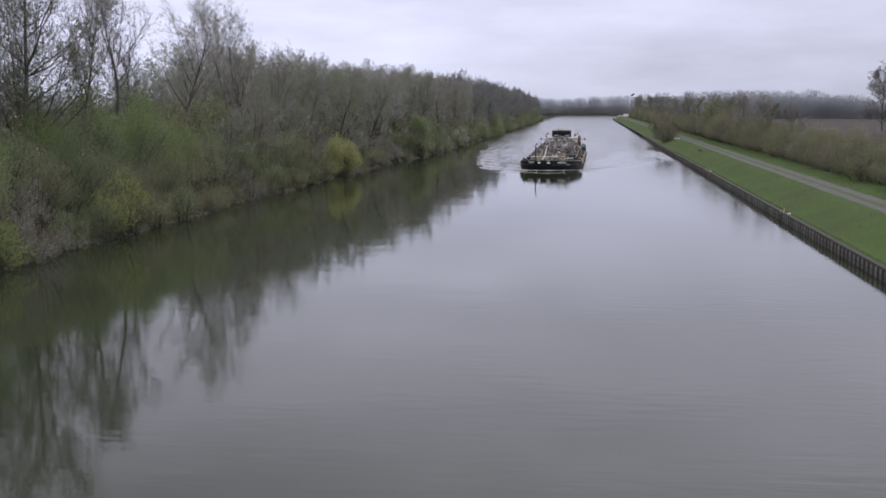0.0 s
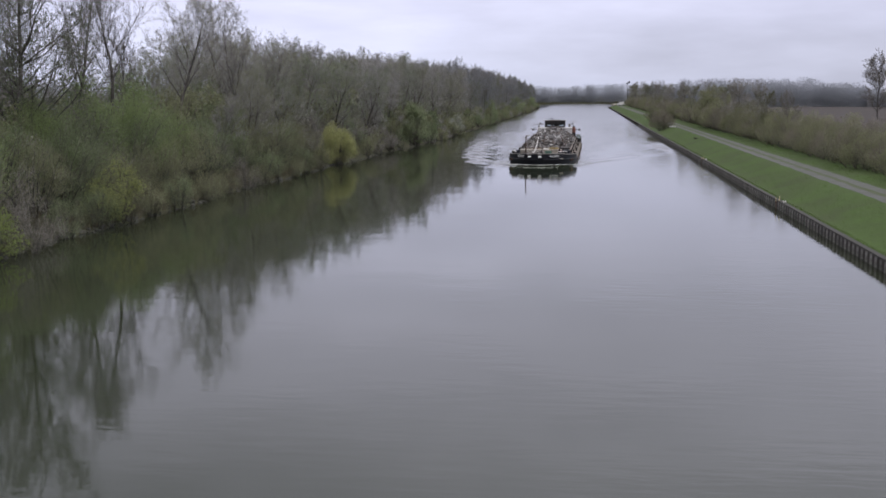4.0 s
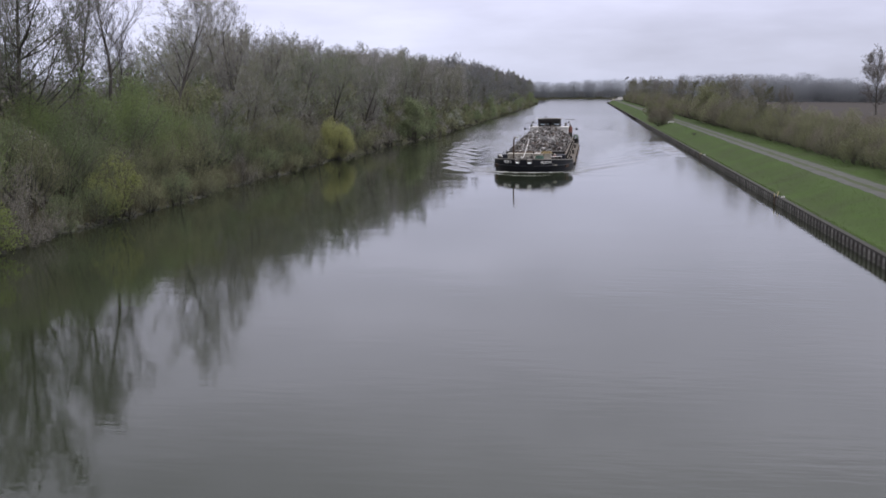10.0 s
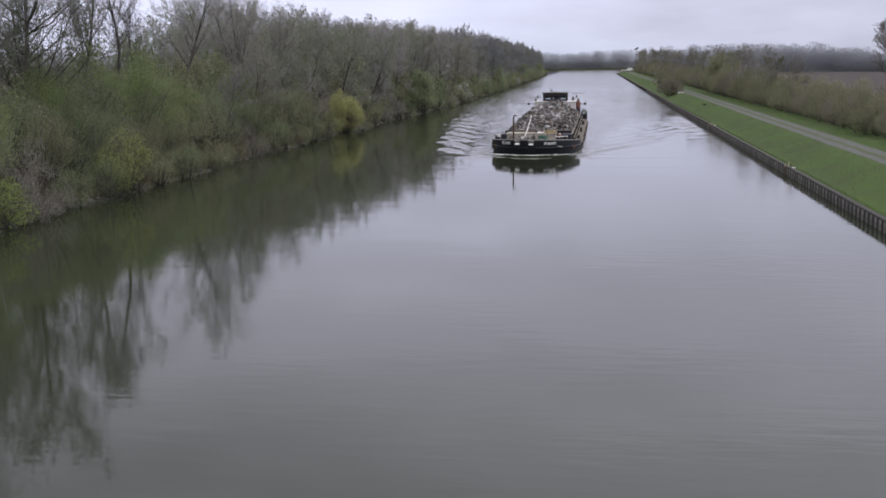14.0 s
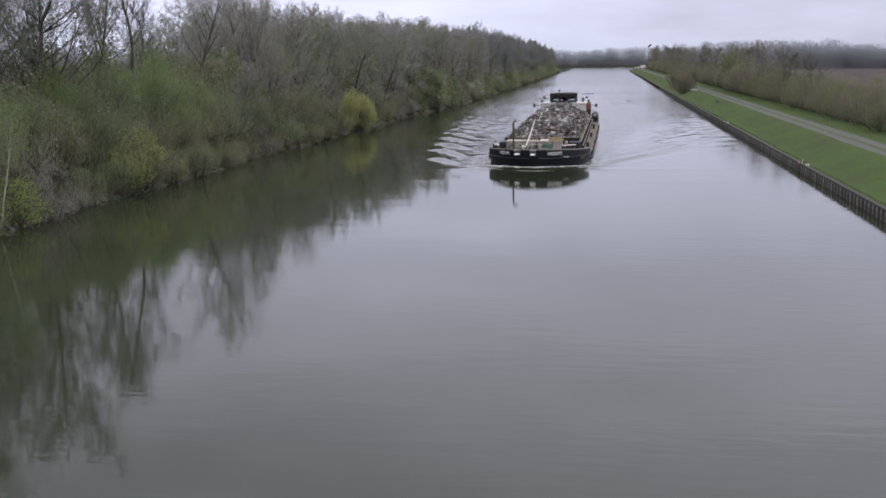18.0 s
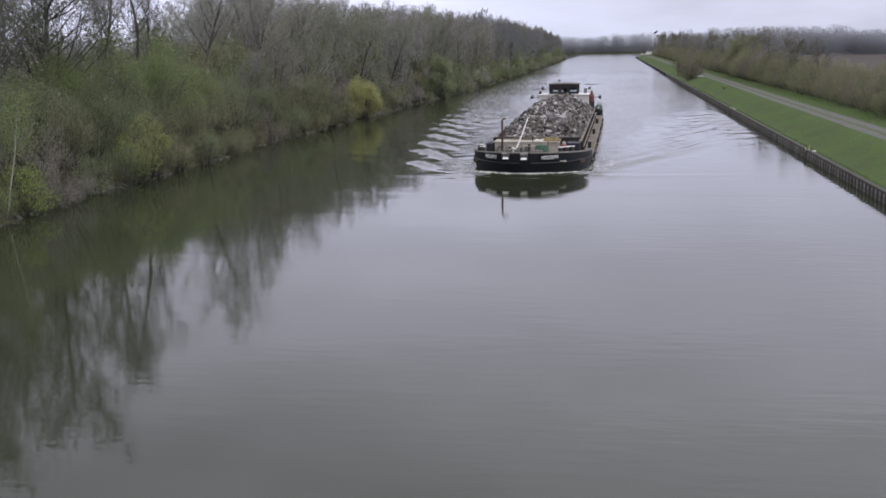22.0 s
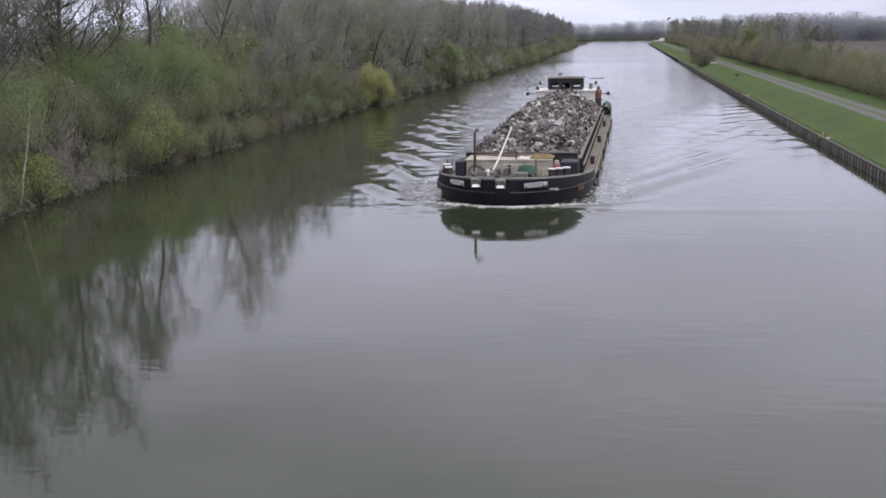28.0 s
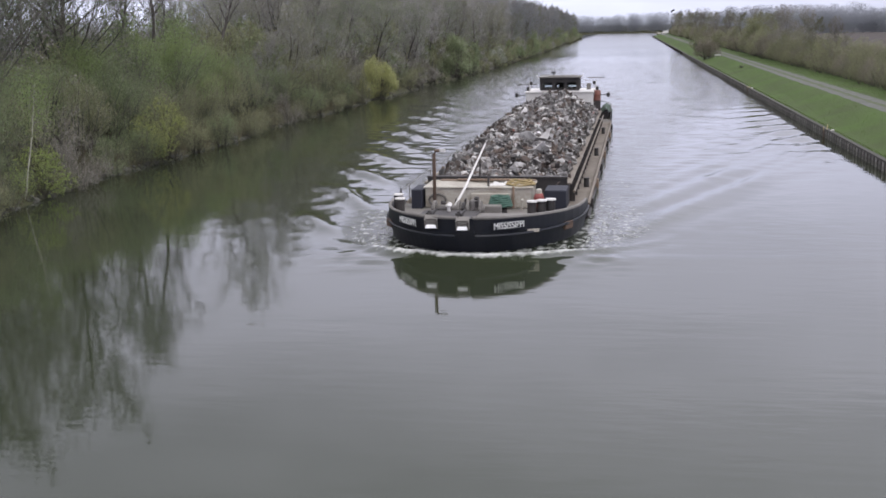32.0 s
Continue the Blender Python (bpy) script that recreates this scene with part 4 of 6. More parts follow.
for x, y, s, a in ((-37.0, 92, 0.95, 0), (-36.5, 97.5, 0.76, 1.3), (-38.5, 86, 0.9, 2.6), (-38, 77, 0.84, 4.0)):
    plant("shrub", HILL, "large rounded bush in fresh green leaf on the bank", "shrub", "green bushes on the bank", x, y, size=s, turn=a)
t = thing("birch_sapling", "thin leaning birch sapling with pale stem", "tree", at=(-31.15, 55.7, 0.2))
part("trunk", Build().tube([(0, 0, -0.3), (0.05, 0.5, 1.5), (0.1, 1.1, 3.2), (0.05, 1.6, 4.8), (0, 2.0, 5.9)], [0.038, 0.034, 0.028, 0.022, 0.008], 6), BIRCH, t)
rng = np.random.default_rng(77)
s2, d2, l2 = sprout(rng, np.array([[0.1, 1.1, 3.2], [0.05, 1.6, 4.8]]), np.array([[0, 0.3, 0.95], [0, 0.34, 0.94]]), np.array([1.7, 1.2]), 14, 0.0, 45, 0.7, 0.1)
tagged(part("branchwork", np_mesh("branchwork", *spikes(s2, d2, l2, 0.01), TWIG), None, t), kind="stuff")
i = rng.integers(0, len(s2), 3000)
part("foliage", np_mesh("foliage", *leaf_cards(rng, s2[i] + d2[i] * (l2[i] * rng.uniform(0.2, 1.2, 3000))[:, None] + rng.normal(size=(3000, 3)) * [0.5, 0.5, 0.7], 0.042), LEAF["spring"]), None, t)

# hedge behind the towpath
HEDGE = [shrub(81, 5.4, 5.6, 18, (3, 3), 6500, 0.060, LEAF["hedge"], 0.9, full=0.75), shrub(82, 5.0, 5.4, 22, (4, 3), 5000, 0.052, LEAF["twiggy"], 0.9, full=0.65), shrub(83, 5.6, 5.2, 18, (3, 3), 6500, 0.058, LEAF["olive"], 0.9, full=0.75)]
HEDGE_LAST = [shrub(67, 5.5, 5.8, 12, (3, 2), 2600, 0.105, LEAF["hedge"], 1.9, full=0.7), shrub(68, 5.0, 5.6, 13, (3, 2), 2200, 0.10, LEAF["twiggy"], 1.9, full=0.65)]
y = 60.0
while y < 740:
    for row in (0, 1):
        i = pick.choice([0, 0, 1, 1, 1, 2])
        x = 26.6 + 2.9 * row + pick.uniform(-0.6, 0.6)
        s = pick.uniform(0.72, 0.95 if y < 170 else 1.1) * (0.93 if row == 0 else 1.04) * (1.06 if y < 170 else 1.0 if y < 200 else 1.15)
        plant("hedge_shrub", HEDGE[i] if y < 260 else HEDGE_LAST[i % 2], ["olive-leaved hedge shrub", "brown twiggy hedge shrub", "light olive hedge shrub"][i] + " beside the towpath", "shrub", "hedge beside the towpath", x, y + pick.uniform(-1.2, 1.2), size=s,
              turn=pick.uniform(0, 6.28), tall=pick.uniform(0.9, 1.12))
    y += 3.2 if y < 260 else 6.0
HEDGE_TREE = [grown_tree(85, 10, 0.10, 0.34, 12, 5, (3, 3, 0), 9000, 0.075, LEAF["hedge"], fine=1.2, twigs=PALETWIG), grown_tree(86, 11, 0.10, 0.34, 12, 5, (3, 3, 2), 6000, 0.07, LEAF["twiggy"], fine=1.2, twigs=PALETWIG)]
for x, y, s, i in ((28, 167, 0.72, 1), (27.5, 181, 0.80, 0), (28, 196, 0.88, 1), (27.5, 212, 0.92, 1), (28, 227, 0.95, 1), (29, 243, 0.95, 0), (28.5, 278, 0.98, 1), (28, 300, 1.0, 0), (27, 330, 1.0, 1), (28, 352, 1.0, 0), (27, 385, 1.0, 1), (27, 415, 1.1, 0), (28, 445, 1.15, 1),
                   (27, 475, 1.2, 0), (29, 505, 1.2, 1), (27, 540, 1.2, 0), (28, 580, 1.25, 1), (27, 620, 1.25, 0), (28, 660, 1.3, 1), (29, 700, 1.3, 0), (30, 735, 1.3, 1)):
    plant("tree", HEDGE_TREE[i], ["round olive-leaved tree", "bare brown tree"][i] + " in the hedge beside the towpath", "tree", "trees in the towpath hedge", x, y, size=s, turn=y)
plant("tree", shrub(91, 8.7, 8.2, 40, (4, 3), 16000, 0.10, LEAF["olive"], 1.4, full=0.7), "round pale olive tree in the hedge beside the towpath", "tree", "trees in the towpath hedge", 27.6, 256, size=1.12)
plant("shrub", shrub(88, 4.9, 6.4, 30, (4, 3), 5000, 0.11, LEAF["twiggy"], 1.4, full=0.6), "brown twiggy bush on the grass between wall and towpath", "shrub", "", 17.0, 260, size=1.0)
plant("shrub", shrub(89, 5.0, 6.0, 26, (5, 4), 1500, 0.16, LEAF["olive"], 1.9), "brown twiggy bush on the grass between wall and towpath", "shrub", "", 18.2, 312, size=1.0)
plant("tree", grown_tree(90, 21, 0.12, 0.30, 18, 7, (3, 4, 2), 12000, 0.09, LEAF["brown"], fine=2.0), "tall dark tree standing alone at the field's edge", "tree", "", 84.5, 350)


# far woods: round the field and across the basin
def far_wood(name, label, spots, seed):
    rng = np.random.default_rng(seed)
    pieces = []
    for x, y, h in spots:
        n = 2500
        w = h * 0.36
        u = rng.normal(size=(n, 3))
        u *= (rng.uniform(0, 1, n) ** 0.4 / np.linalg.norm(u, axis=1))[:, None]
        p = u * [w, w, h * 0.46] + [x, y, h * 0.47 + 0.5]
        p[: n // 4, 2] = rng.uniform(0.5, h * 0.45, n // 4)
        pieces.append(leaf_cards(rng, p, 0.27))
        pieces.append(spikes(np.array([[x, y, 0.5]]), np.array([[0.0, 0.0, 1.0]]), np.array([h * 0.95]), 0.2))
    return tagged(new(name, np_mesh(name, *joined(pieces), HAZETWIG)), label, "woodland", kind="stuff")


spots = [(x + pick.uniform(-3, 3), 1082 + 11 * r + pick.uniform(-4, 4), 18 + 1.2 * math.sin(x * 0.05) + pick.uniform(-1.5, 1.2)) for r in range(2) for x in range(-150, 240, 6)]
far_wood("far_woodland", "grey-brown bare woodland across the far basin", spots, 5)
spots = [(x + pick.uniform(-2, 2), 690 + 10 * r + pick.uniform(-4, 4), float(np.interp(x, [36, 44, 50, 54, 117, 121, 128, 138, 150, 161, 250], [13.8, 15.8, 14.4, 18.6, 19.0, 17.2, 20.2, 15.4, 16.4, 12.4, 14.4])) + pick.uniform(-0.9, 0.5)) for r in range(2) for x in range(36, 290, 5)]
far_wood("field_woodland", "bare brown woodland behind the field", spots, 6)

spots = []
for r in range(3):
    for k in range(34):
        a, d = radians(12 + 0.75 * k + pick.uniform(-0.3, 0.3)), 215 + 45 * r + pick.uniform(-12, 12)
        spots.append((-d * math.sin(a), d * math.cos(a), 8.5 + 1.6 * r + 1.6 * math.sin(k * 0.7 + r) + pick.uniform(-1.2, 1.2)))
far_wood("bank_woodland", "low bare woodland beyond the canal bank", spots, 7)

# stones at the left water's edge
bank = tagged(new("riprap_bank"), "dark rubble stones along the water's edge", "stones", kind="structure")
STONES = []
for k in range(5):
    rng = np.random.default_rng(100 + k)
    bm = bmesh.new()
    bmesh.ops.create_icosphere(bm, subdivisions=1, radius=0.26)
    for v in bm.verts:
        v.co = Vector(v.co) * rng.uniform(0.7, 1.15)
        v.co.z *= 0.65
    me = bpy.data.meshes.new("stone")
    bm.to_mesh(me)
    bm.free()
    me.materials.append(STONE)
    STONES.append(me)

# dry reeds and grass tufts
def blades(name, label, mat, spots, h, seed):
    rng = np.random.default_rng(seed)
    p = np.array(spots)
    d = rng.normal(size=(len(p), 3)) * 0.28 + [0, 0, 1]
    d /= np.linalg.norm(d, axis=1, keepdims=True)
    return tagged(new(name, np_mesh(name, *spikes(p, d, rng.uniform(0.5, 1.2, len(p)) * h, 0.02), mat)), label, "grass", kind="stuff")


spots = []
for k in range(9000):
    y = pick.uniform(42, 135)
    x = shore(y) - pick.uniform(0.1, 2.6)
    spots.append((x, y, ground_height(x, y) - 0.05))
blades("dry_reed", "dry brown reed and dead grass along the bank", REED, spots, 1.0, 8)
spots = []
for k in range(9000):
    y = pick.uniform(48, 230)
    x = pick.choice([pick.uniform(15.2, 19.7), pick.uniform(15.12, 15.5), pick.uniform(22.4, 25.4)])
    spots.append((x, y, ground_height(x, y) - 0.03))
blades("grass_tufts", "uneven green grass tufts on the bank", BLADE, spots, 0.13, 9)

# ---- far end: sign mast, parked vehicles; small things on the grass ----
t = thing("sign_mast", "thin mast with a slanted sign board by the far basin", "sign", at=(27.2, 770, 1.5))
part("pole", Build().tube([(0, 0, 0), (0, 0, 14.5)], [0.16, 0.09], 6), DARK, t)
part("board", Build().box((0.4, 0, 14.6), (2.6, 0.12, 1.0), Euler((0, radians(-35), 0)).to_matrix()), DARK, t)


def van(x, y, long, tall, mat, turn, label):
    t = thing("parked_van", label, "van", "vehicles by the basin", at=(x, y, ground_height(x, y)))
    t.rotation_euler = (0, 0, turn)
    b = Build().box((0, 0, tall * 0.36), (long, 1.9, tall * 0.42)).box((long * 0.08, 0, tall * 0.77), (long * 0.8, 1.75, tall * 0.42), taper=0.9)
    part("body", b, mat, t, bevel=0.08)
    part("windscreen", Build().box((-long * 0.3, 0, tall * 0.76), (long * 0.08, 1.5, tall * 0.28)), DARK, t)
    for sx in (-0.3, 0.32):
        for sy in (-0.95, 0.95):
            part("wheel", Build().tube([(sx * long, sy - 0.1, 0.32), (sx * long, sy + 0.1, 0.32)], 0.32, 12), RUBBER, t)


van(22.5, 756, 4.6, 2.2, WHITE, 0.3, "white van parked on the bank by the basin")
van(26.5, 758, 4.2, 1.6, WHITE, -0.4, "pale car parked on the bank by the basin")
van(18.2, 760, 3.9, 1.5, CREAM, 0.9, "small pale car parked on the bank by the basin")
t = thing("sign_board", "low white sign board beside the towpath", "sign", at=(18.9, 252, 1.5))
part("board", Build().box((-0.4, 0, 0.38), (1.3, 0.06, 0.26)), WHITE, t, bevel=0.01)
for sx in (-0.9, 0.1):
    part("post", Build().box((sx, 0.05, 0.2), (0.07, 0.05, 0.5)), WHITE, t)
t = thing("goose", "dark goose resting on the grass slope", "bird", at=(18.2, 195.6, 1.28))
t.scale = (0.75, 0.75, 0.75)
part("body", Build().lathe((0, 0, 0), [(0.05, 0.0), (0.22, 0.05), (0.30, 0.18), (0.24, 0.32), (0.05, 0.38)], 12), DARK, t, smooth=True)
part("neck", Build().tube([(-0.2, 0, 0.25), (-0.34, 0, 0.42), (-0.34, 0, 0.6), (-0.44, 0, 0.64)], [0.08, 0.05, 0.05, 0.03], 8), DARK, t, smooth=True)
part("tail", Build().tube([(0.2, 0, 0.22), (0.5, 0, 0.26)], [0.12, 0.02], 8), DARK, t, smooth=True)


# ---- the barge: bow at y = 0, stern at y = 67, keel line on x = 0 ----
LONG, HALF = 67.0, 4.28
barge = thing("cargo_barge", "black and beige motor barge under way, loaded with scrap metal", "barge")


def half_width(y):
    if y < 7.6:
        return max(0.35, HALF * (1 - (1 - max(y, 0.01) / 7.6) ** 2.05) ** 0.49)
    if y > LONG - 7:
        s = (y - (LONG - 7)) / 7
        return HALF * max(0.12, (1 - s ** 2.6)) ** 0.5
    return HALF


def rail_height(y):
    return float(np.interp(y, [0, 2, 4, 7.5, 8.6, 9.4, 57, 58.5, 67], [1.54, 1.42, 1.30, 1.17, 1.02, 0.62, 0.62, 1.05, 1.15]))


def deck_height(y):
    return float(np.interp(y, [0, 2.9, 3.0, 8.6, 9.4, 57, 58, 67], [1.44, 1.30, 0.84, 0.78, 0.50, 0.50, 0.60, 0.62]))


def shell(name, stations, mat, label):
    """Outer plating with a bulwark of real thickness."""
    b = Build()
    rings = []
    for y in stations:
        w, zt = half_width(y), rail_height(y)
        rake = 0.75 * max(0, 1 - y / 7.6)  # the stem falls back to the waterline
        ring = []
        for s in (-1, 1):
            ring += [(s * w * 0.80, y + rake * 1.7, -0.9), (s * w * 0.97, y + rake, 0.02), (s * w, y + rake * 0.18, zt * 0.62), (s * w * 1.0, y, zt), (s * (w - 0.13), y + 0.08, zt), (s * (w - 0.13), y + 0.08, deck_height(y) - 0.05)]
        rings.append(ring)
    v = [p for r in rings for p in r]
    f = []
    for j in range(len(rings) - 1):
        for i in range(5):
            f.append((12 * j + i, 12 * j + i + 1, 12 * j + 13 + i, 12 * j + 12 + i))
            f.append((12 * j + 6 + i + 1, 12 * j + 6 + i, 12 * j + 18 + i, 12 * j + 19 + i))
    if stations[0] < 0.1:
        f += [(0, 6, 7, 1), (1, 7, 8, 2), (2, 8, 9, 3), (3, 9, 10, 4), (4, 10, 11, 5)]
    if stations[-1] > LONG - 0.1:
        k = 12 * (len(rings) - 1)
        f += [(k + i, k + 6 + i, k + 7 + i, k + 1 + i) for i in range(5)]
    b.add(v, f)
    return part(name, b, mat, barge, label, smooth=False)


bow_st = [0.0, 0.02, 0.06, 0.12, 0.2, 0.32, 0.45, 0.6, 0.8, 1.05, 1.3, 1.6, 1.9, 2.2, 2.5, 2.9, 3.0, 3.4, 4.3, 5.2, 6.1, 7.0, 7.6, 8.2, 8.6, 9.0, 9.4]
shell("bow_plating", bow_st, HULL, "black bow plating")
shell("side_plating", [9.4 + 4.0 * i for i in range(12)] + [57.0], SIDE, "dirty beige side plating")
shell("stern_plating", [57.0, 57.8, 58.6, 60, 62, 64, 65, 66, 66.6, 67.0], HULL, "black stern plating")


def sheet(name, stations, inset, mat, label):
    b = Build()
    b.add([(s * (half_width(y) - inset), y + (0.1 if y < 1 else 0), deck_height(y)) for y in stations for s in (-1, 1)], [(2 * j, 2 * j + 1, 2 * j + 3, 2 * j + 2) for j in range(len(stations) - 1)])
    return part(name, b, mat, barge, label)


sheet("fore_deck", bow_st, 0.12, DECK, "worn grey fore deck")
sheet("side_deck", [9.4, 20, 30, 40, 50, 57], 0.12, SIDE, "worn beige gangway")
sheet("aft_deck", [57, 58, 60, 63, 65, 66.5], 0.12, DECK, "grey aft deck")
# rub rail round the bow, strakes along the sides
for s in (-1, 1):
    pts = [(s * (half_width(y) + 0.05), y - 0.02, 0.86 - 0.012 * y) for y in bow_st[1:-2]]
    part("rub_rail", Build().tube(pts, 0.055, 6), HULL, barge)
    part("rail_cap", Build().tube([(s * (half_width(y) - 0.06), y + 0.02, rail_height(y) + 0.02) for y in bow_st], 0.075, 6), DECK, barge, "scuffed bulwark top")
    part("gunwale", Build().tube([(s * (HALF - 0.02), y, 0.60) for y in range(10, 58, 4)], 0.09, 6), SIDE, barge)
    part("strake", Build().tube([(s * (HALF + 0.02), y, 0.16) for y in range(9, 58, 4)], 0.08, 6), DARK, barge)
    for k in range(7):
        part("fender", Build().box((s * (HALF + 0.09), 12 + 6.9 * k, 0.36), (0.16, 0.42, 0.5)), WOOD if k % 2 else DARK, barge, "hanging fender block", bevel=0.02)

# hold coaming round the load
CW, C0, C1 = 3.28, 10.4, 56.0
for s in (-1, 1):
    c = part("side_coaming", Build().box((s * CW, (C0 + C1) / 2, 0.95), (0.10, C1 - C0, 1.05)), DARK, barge, "black hold coaming")
    part("coaming_rail", Build().box((s * (CW + 0.04), (C0 + C1) / 2, 1.50), (0.30, C1 - C0, 0.07)), SIDE, barge, "worn beige coaming flange")
    part("lower_rail", Build().tube([(s * (CW + 0.32), C0, 1.12), (s * (CW + 0.32), C1, 1.12)], 0.06, 6), SIDE, barge)
    for k in range(22):
        part("coaming_stay", Build().box((s * (CW + 0.17), C0 + 1.2 + 2.05 * k, 0.95), (0.26, 0.08, 0.95), taper=0.8), DARK, barge)
part("front_coaming", Build().box((0, C0, 1.18), (2 * CW, 0.12, 1.2)).box((0, C0 - 0.05, 1.80), (2 * CW, 0.3, 0.08)), DARK, barge, "black front coaming")
part("rear_coaming", Build().box((0, C1, 1.15), (2 * CW, 0.12, 1.0)), DARK, barge)
part("hold_floor", Build().box((0, (C0 + C1) / 2, 0.30), (2 * CW, C1 - C0, 0.1)), DARK, barge)

# forecastle cabin before the hold
part("forecastle", Build().box((-0.5, 8.52, 1.24), (4.75, 2.3, 0.86)), CREAM, barge, "low cream forecastle with stained front", bevel=0.04)
part("forecastle_roof", Build().box((-0.5, 8.52, 1.705), (4.9, 2.42, 0.07)), CREAM, barge, "beige forecastle roof", bevel=0.02)
for s, wide, mid in ((-1, 0.5, 3.2), (1, 0.95, 2.95)):
    part("wing_screen", Build().box((s * mid, 7.9, 1.2), (wide, 1.7, 0.9)), NAVY, barge, "dark blue screen beside the forecastle", bevel=0.05)
for k, (y, ln, a) in enumerate(((9.4, 4.4, 1), (9.1, 3.4, -3), (8.85, 2.4, 3))):
    part("plank", Build().box((-0.3 + 0.3 * k, y + 0.1, 1.77 + 0.05 * k), (ln, 0.22, 0.05), Euler((0, 0, radians(a))).to_matrix()), WOOD, barge)
part("hose_ring", Build().tube([(-2.3 + 0.38 * math.cos(w * 0.45), 7.30, 1.16 + 0.27 * math.sin(w * 0.45)) for w in range(14)], 0.055, 6, close=True), DECK, barge, "grey hose ring on the forecastle front", smooth=True)
part("awning_post", Build().tube([(1.1, 7.2, 0.82), (1.1, 7.2, 1.78)], 0.055, 8), WOOD, barge, "brown post at the forecastle front")
part("deck_box", Build().box((0.1, 7.2, 1.17), (1.75, 0.3, 0.62)), CREAM, barge, "pale chest before the forecastle", bevel=0.03)
for x in (-1.4, -1.0, 1.5):
    part("pipe_bend", Build().tube([(x, 6.9, 0.8), (x, 6.9, 1.2), (x + 0.05, 6.75, 1.28), (x + 0.05, 6.6, 1.24)], 0.05, 7), DARK if x < 0 else CREAM, barge)
part("vent_pipe", Build().tube([(-0.05, 7.6, 1.70), (-0.05, 7.6, 2.15)], 0.05, 8), DARK, barge)
# hawse gear on the raised fore deck
for x, y in ((-1.62, 1.5), (-0.42, 1.4)):
    part("chain_stopper", Build().box((x, y, 1.46), (0.26, 0.5, 0.20)).box((x, y - 0.1, 1.59), (0.14, 0.2, 0.08)), DARK, barge, bevel=0.03)
    part("anchor_chain", Build().tube([(x, y - 0.3, 1.46), (x + 0.02, y + 0.6, 1.45), (x, y + 1.5, 1.40), (x, 4.0, 1.25)], 0.05, 5), DARK, barge)
# thin dark plate laid on deck in place of an open, shaded well
part("hawse_well", Build().box((-0.95, 1.95, 1.355), (2.3, 1.9, 0.08)), DARK, barge, "flat dark plate for the shade in the anchor gear well", bevel=0.02)
part("foredeck_vent", Build().lathe((-1.05, 2.7, 1.38), [(0.07, 0), (0.07, 0.18), (0.13, 0.22), (0.12, 0.27), (0.04, 0.30)], 12), WHITE, barge, "white mushroom vent")
part("deck_pump", Build().lathe((0.0, 3.4, 0.85), [(0.22, 0), (0.22, 0.5), (0.12, 0.6), (0.12, 0.85), (0.05, 0.9)], 12), DARK, barge)
# windlass, bitts
part("windlass_drum", Build().tube([(-1.9, 3.5, 1.36), (0.3, 3.5, 1.36)], 0.16, 12), DECK, barge, "grey anchor windlass", smooth=True)
for x in (-1.75, -0.75, -0.35, 0.15):
    part("windlass_cheek", Build().tube([(x - 0.05, 3.5, 1.36), (x + 0.05, 3.5, 1.36)], 0.36, 14), DECK, barge)
part("chain_wheel", Build().tube([(-0.62, 3.5, 1.38), (-0.48, 3.5, 1.38)], 0.26, 12), DARK, barge)
part("gear_case", Build().box((-0.1, 3.55, 1.5), (0.34, 0.5, 0.5)), DECK, barge, "grey windlass gear case", bevel=0.06)
for x, z in ((-1.35, 1.62), (-1.1, 1.56), (0.02, 1.8)):
    part("grease_cap", Build().lathe((x, 3.2, z), [(0.10, 0), (0.12, 0.05), (0.09, 0.1), (0.03, 0.13)], 10), WHITE if z < 1.6 else DARK, barge)
part("windlass_motor", Build().box((0.45, 4.75, 1.06), (0.8, 0.55, 0.55)), DECK, barge, bevel=0.05)
part("brake_wheel", Build().lathe((-0.85, 3.7, 1.2), [(0.18, 0), (0.2, 0.04), (0.05, 0.07), (0.05, 0.35), (0.13, 0.38)], 12), DARK, barge)
for x, y, tall in ((2.2, 4.1, 0.76), (2.58, 4.25, 0.78), (2.95, 4.45, 0.80), (-3.62, 5.1, 0.86), (-3.42, 4.45, 0.78)):
    bit = part("bollard", Build().lathe((x, y, 0.82), [(0.20, 0.0), (0.19, tall - 0.08), (0.22, tall)], 14), DARK, barge, "black mooring bollard", smooth=False)
    part("bollard_top", Build().lathe((x, y, 0.82 + tall), [(0.225, 0.0), (0.225, 0.05), (0.19, 0.065)], 14), WHITE, bit, "white bollard top")
for x in (-2.25, 1.75):
    part("fairlead", Build().tube([(x - 0.2, 2.2, 0.78), (x - 0.2, 2.2, 1.12), (x + 0.2, 2.2, 1.12), (x + 0.2, 2.2, 0.78)], 0.07, 8), DARK, barge)
part("bow_pole", Build().tube([(-2.08, 5.3, 0.8), (-2.08, 5.3, 3.42), (-2.01, 5.3, 3.56), (-1.81, 5.3, 3.58)], 0.075, 8), RUST, barge, "rust-brown light pole at the bow", smooth=True)
part("pole_lamp", Build().box((-1.71, 5.3, 3.58), (0.24, 0.14, 0.12)), WHITE, barge)
mast = part("derrick_boom", Build().tube([(-1.1, 3.9, 1.2), (-0.95, 6.5, 1.8), (-0.80, 12.4, 3.14)], [0.06, 0.058, 0.04], 8), WHITE, barge, "white lowered mast resting over the load", smooth=True)
part("boom_heel", Build().box((-1.1, 3.85, 1.0), (0.3, 0.35, 0.5)), DARK, barge, bevel=0.03)
part("boom_crutch", Build().tube([(-0.75, 9.9, 1.6), (-0.72, 9.9, 2.55)], 0.04, 6), DARK, barge)
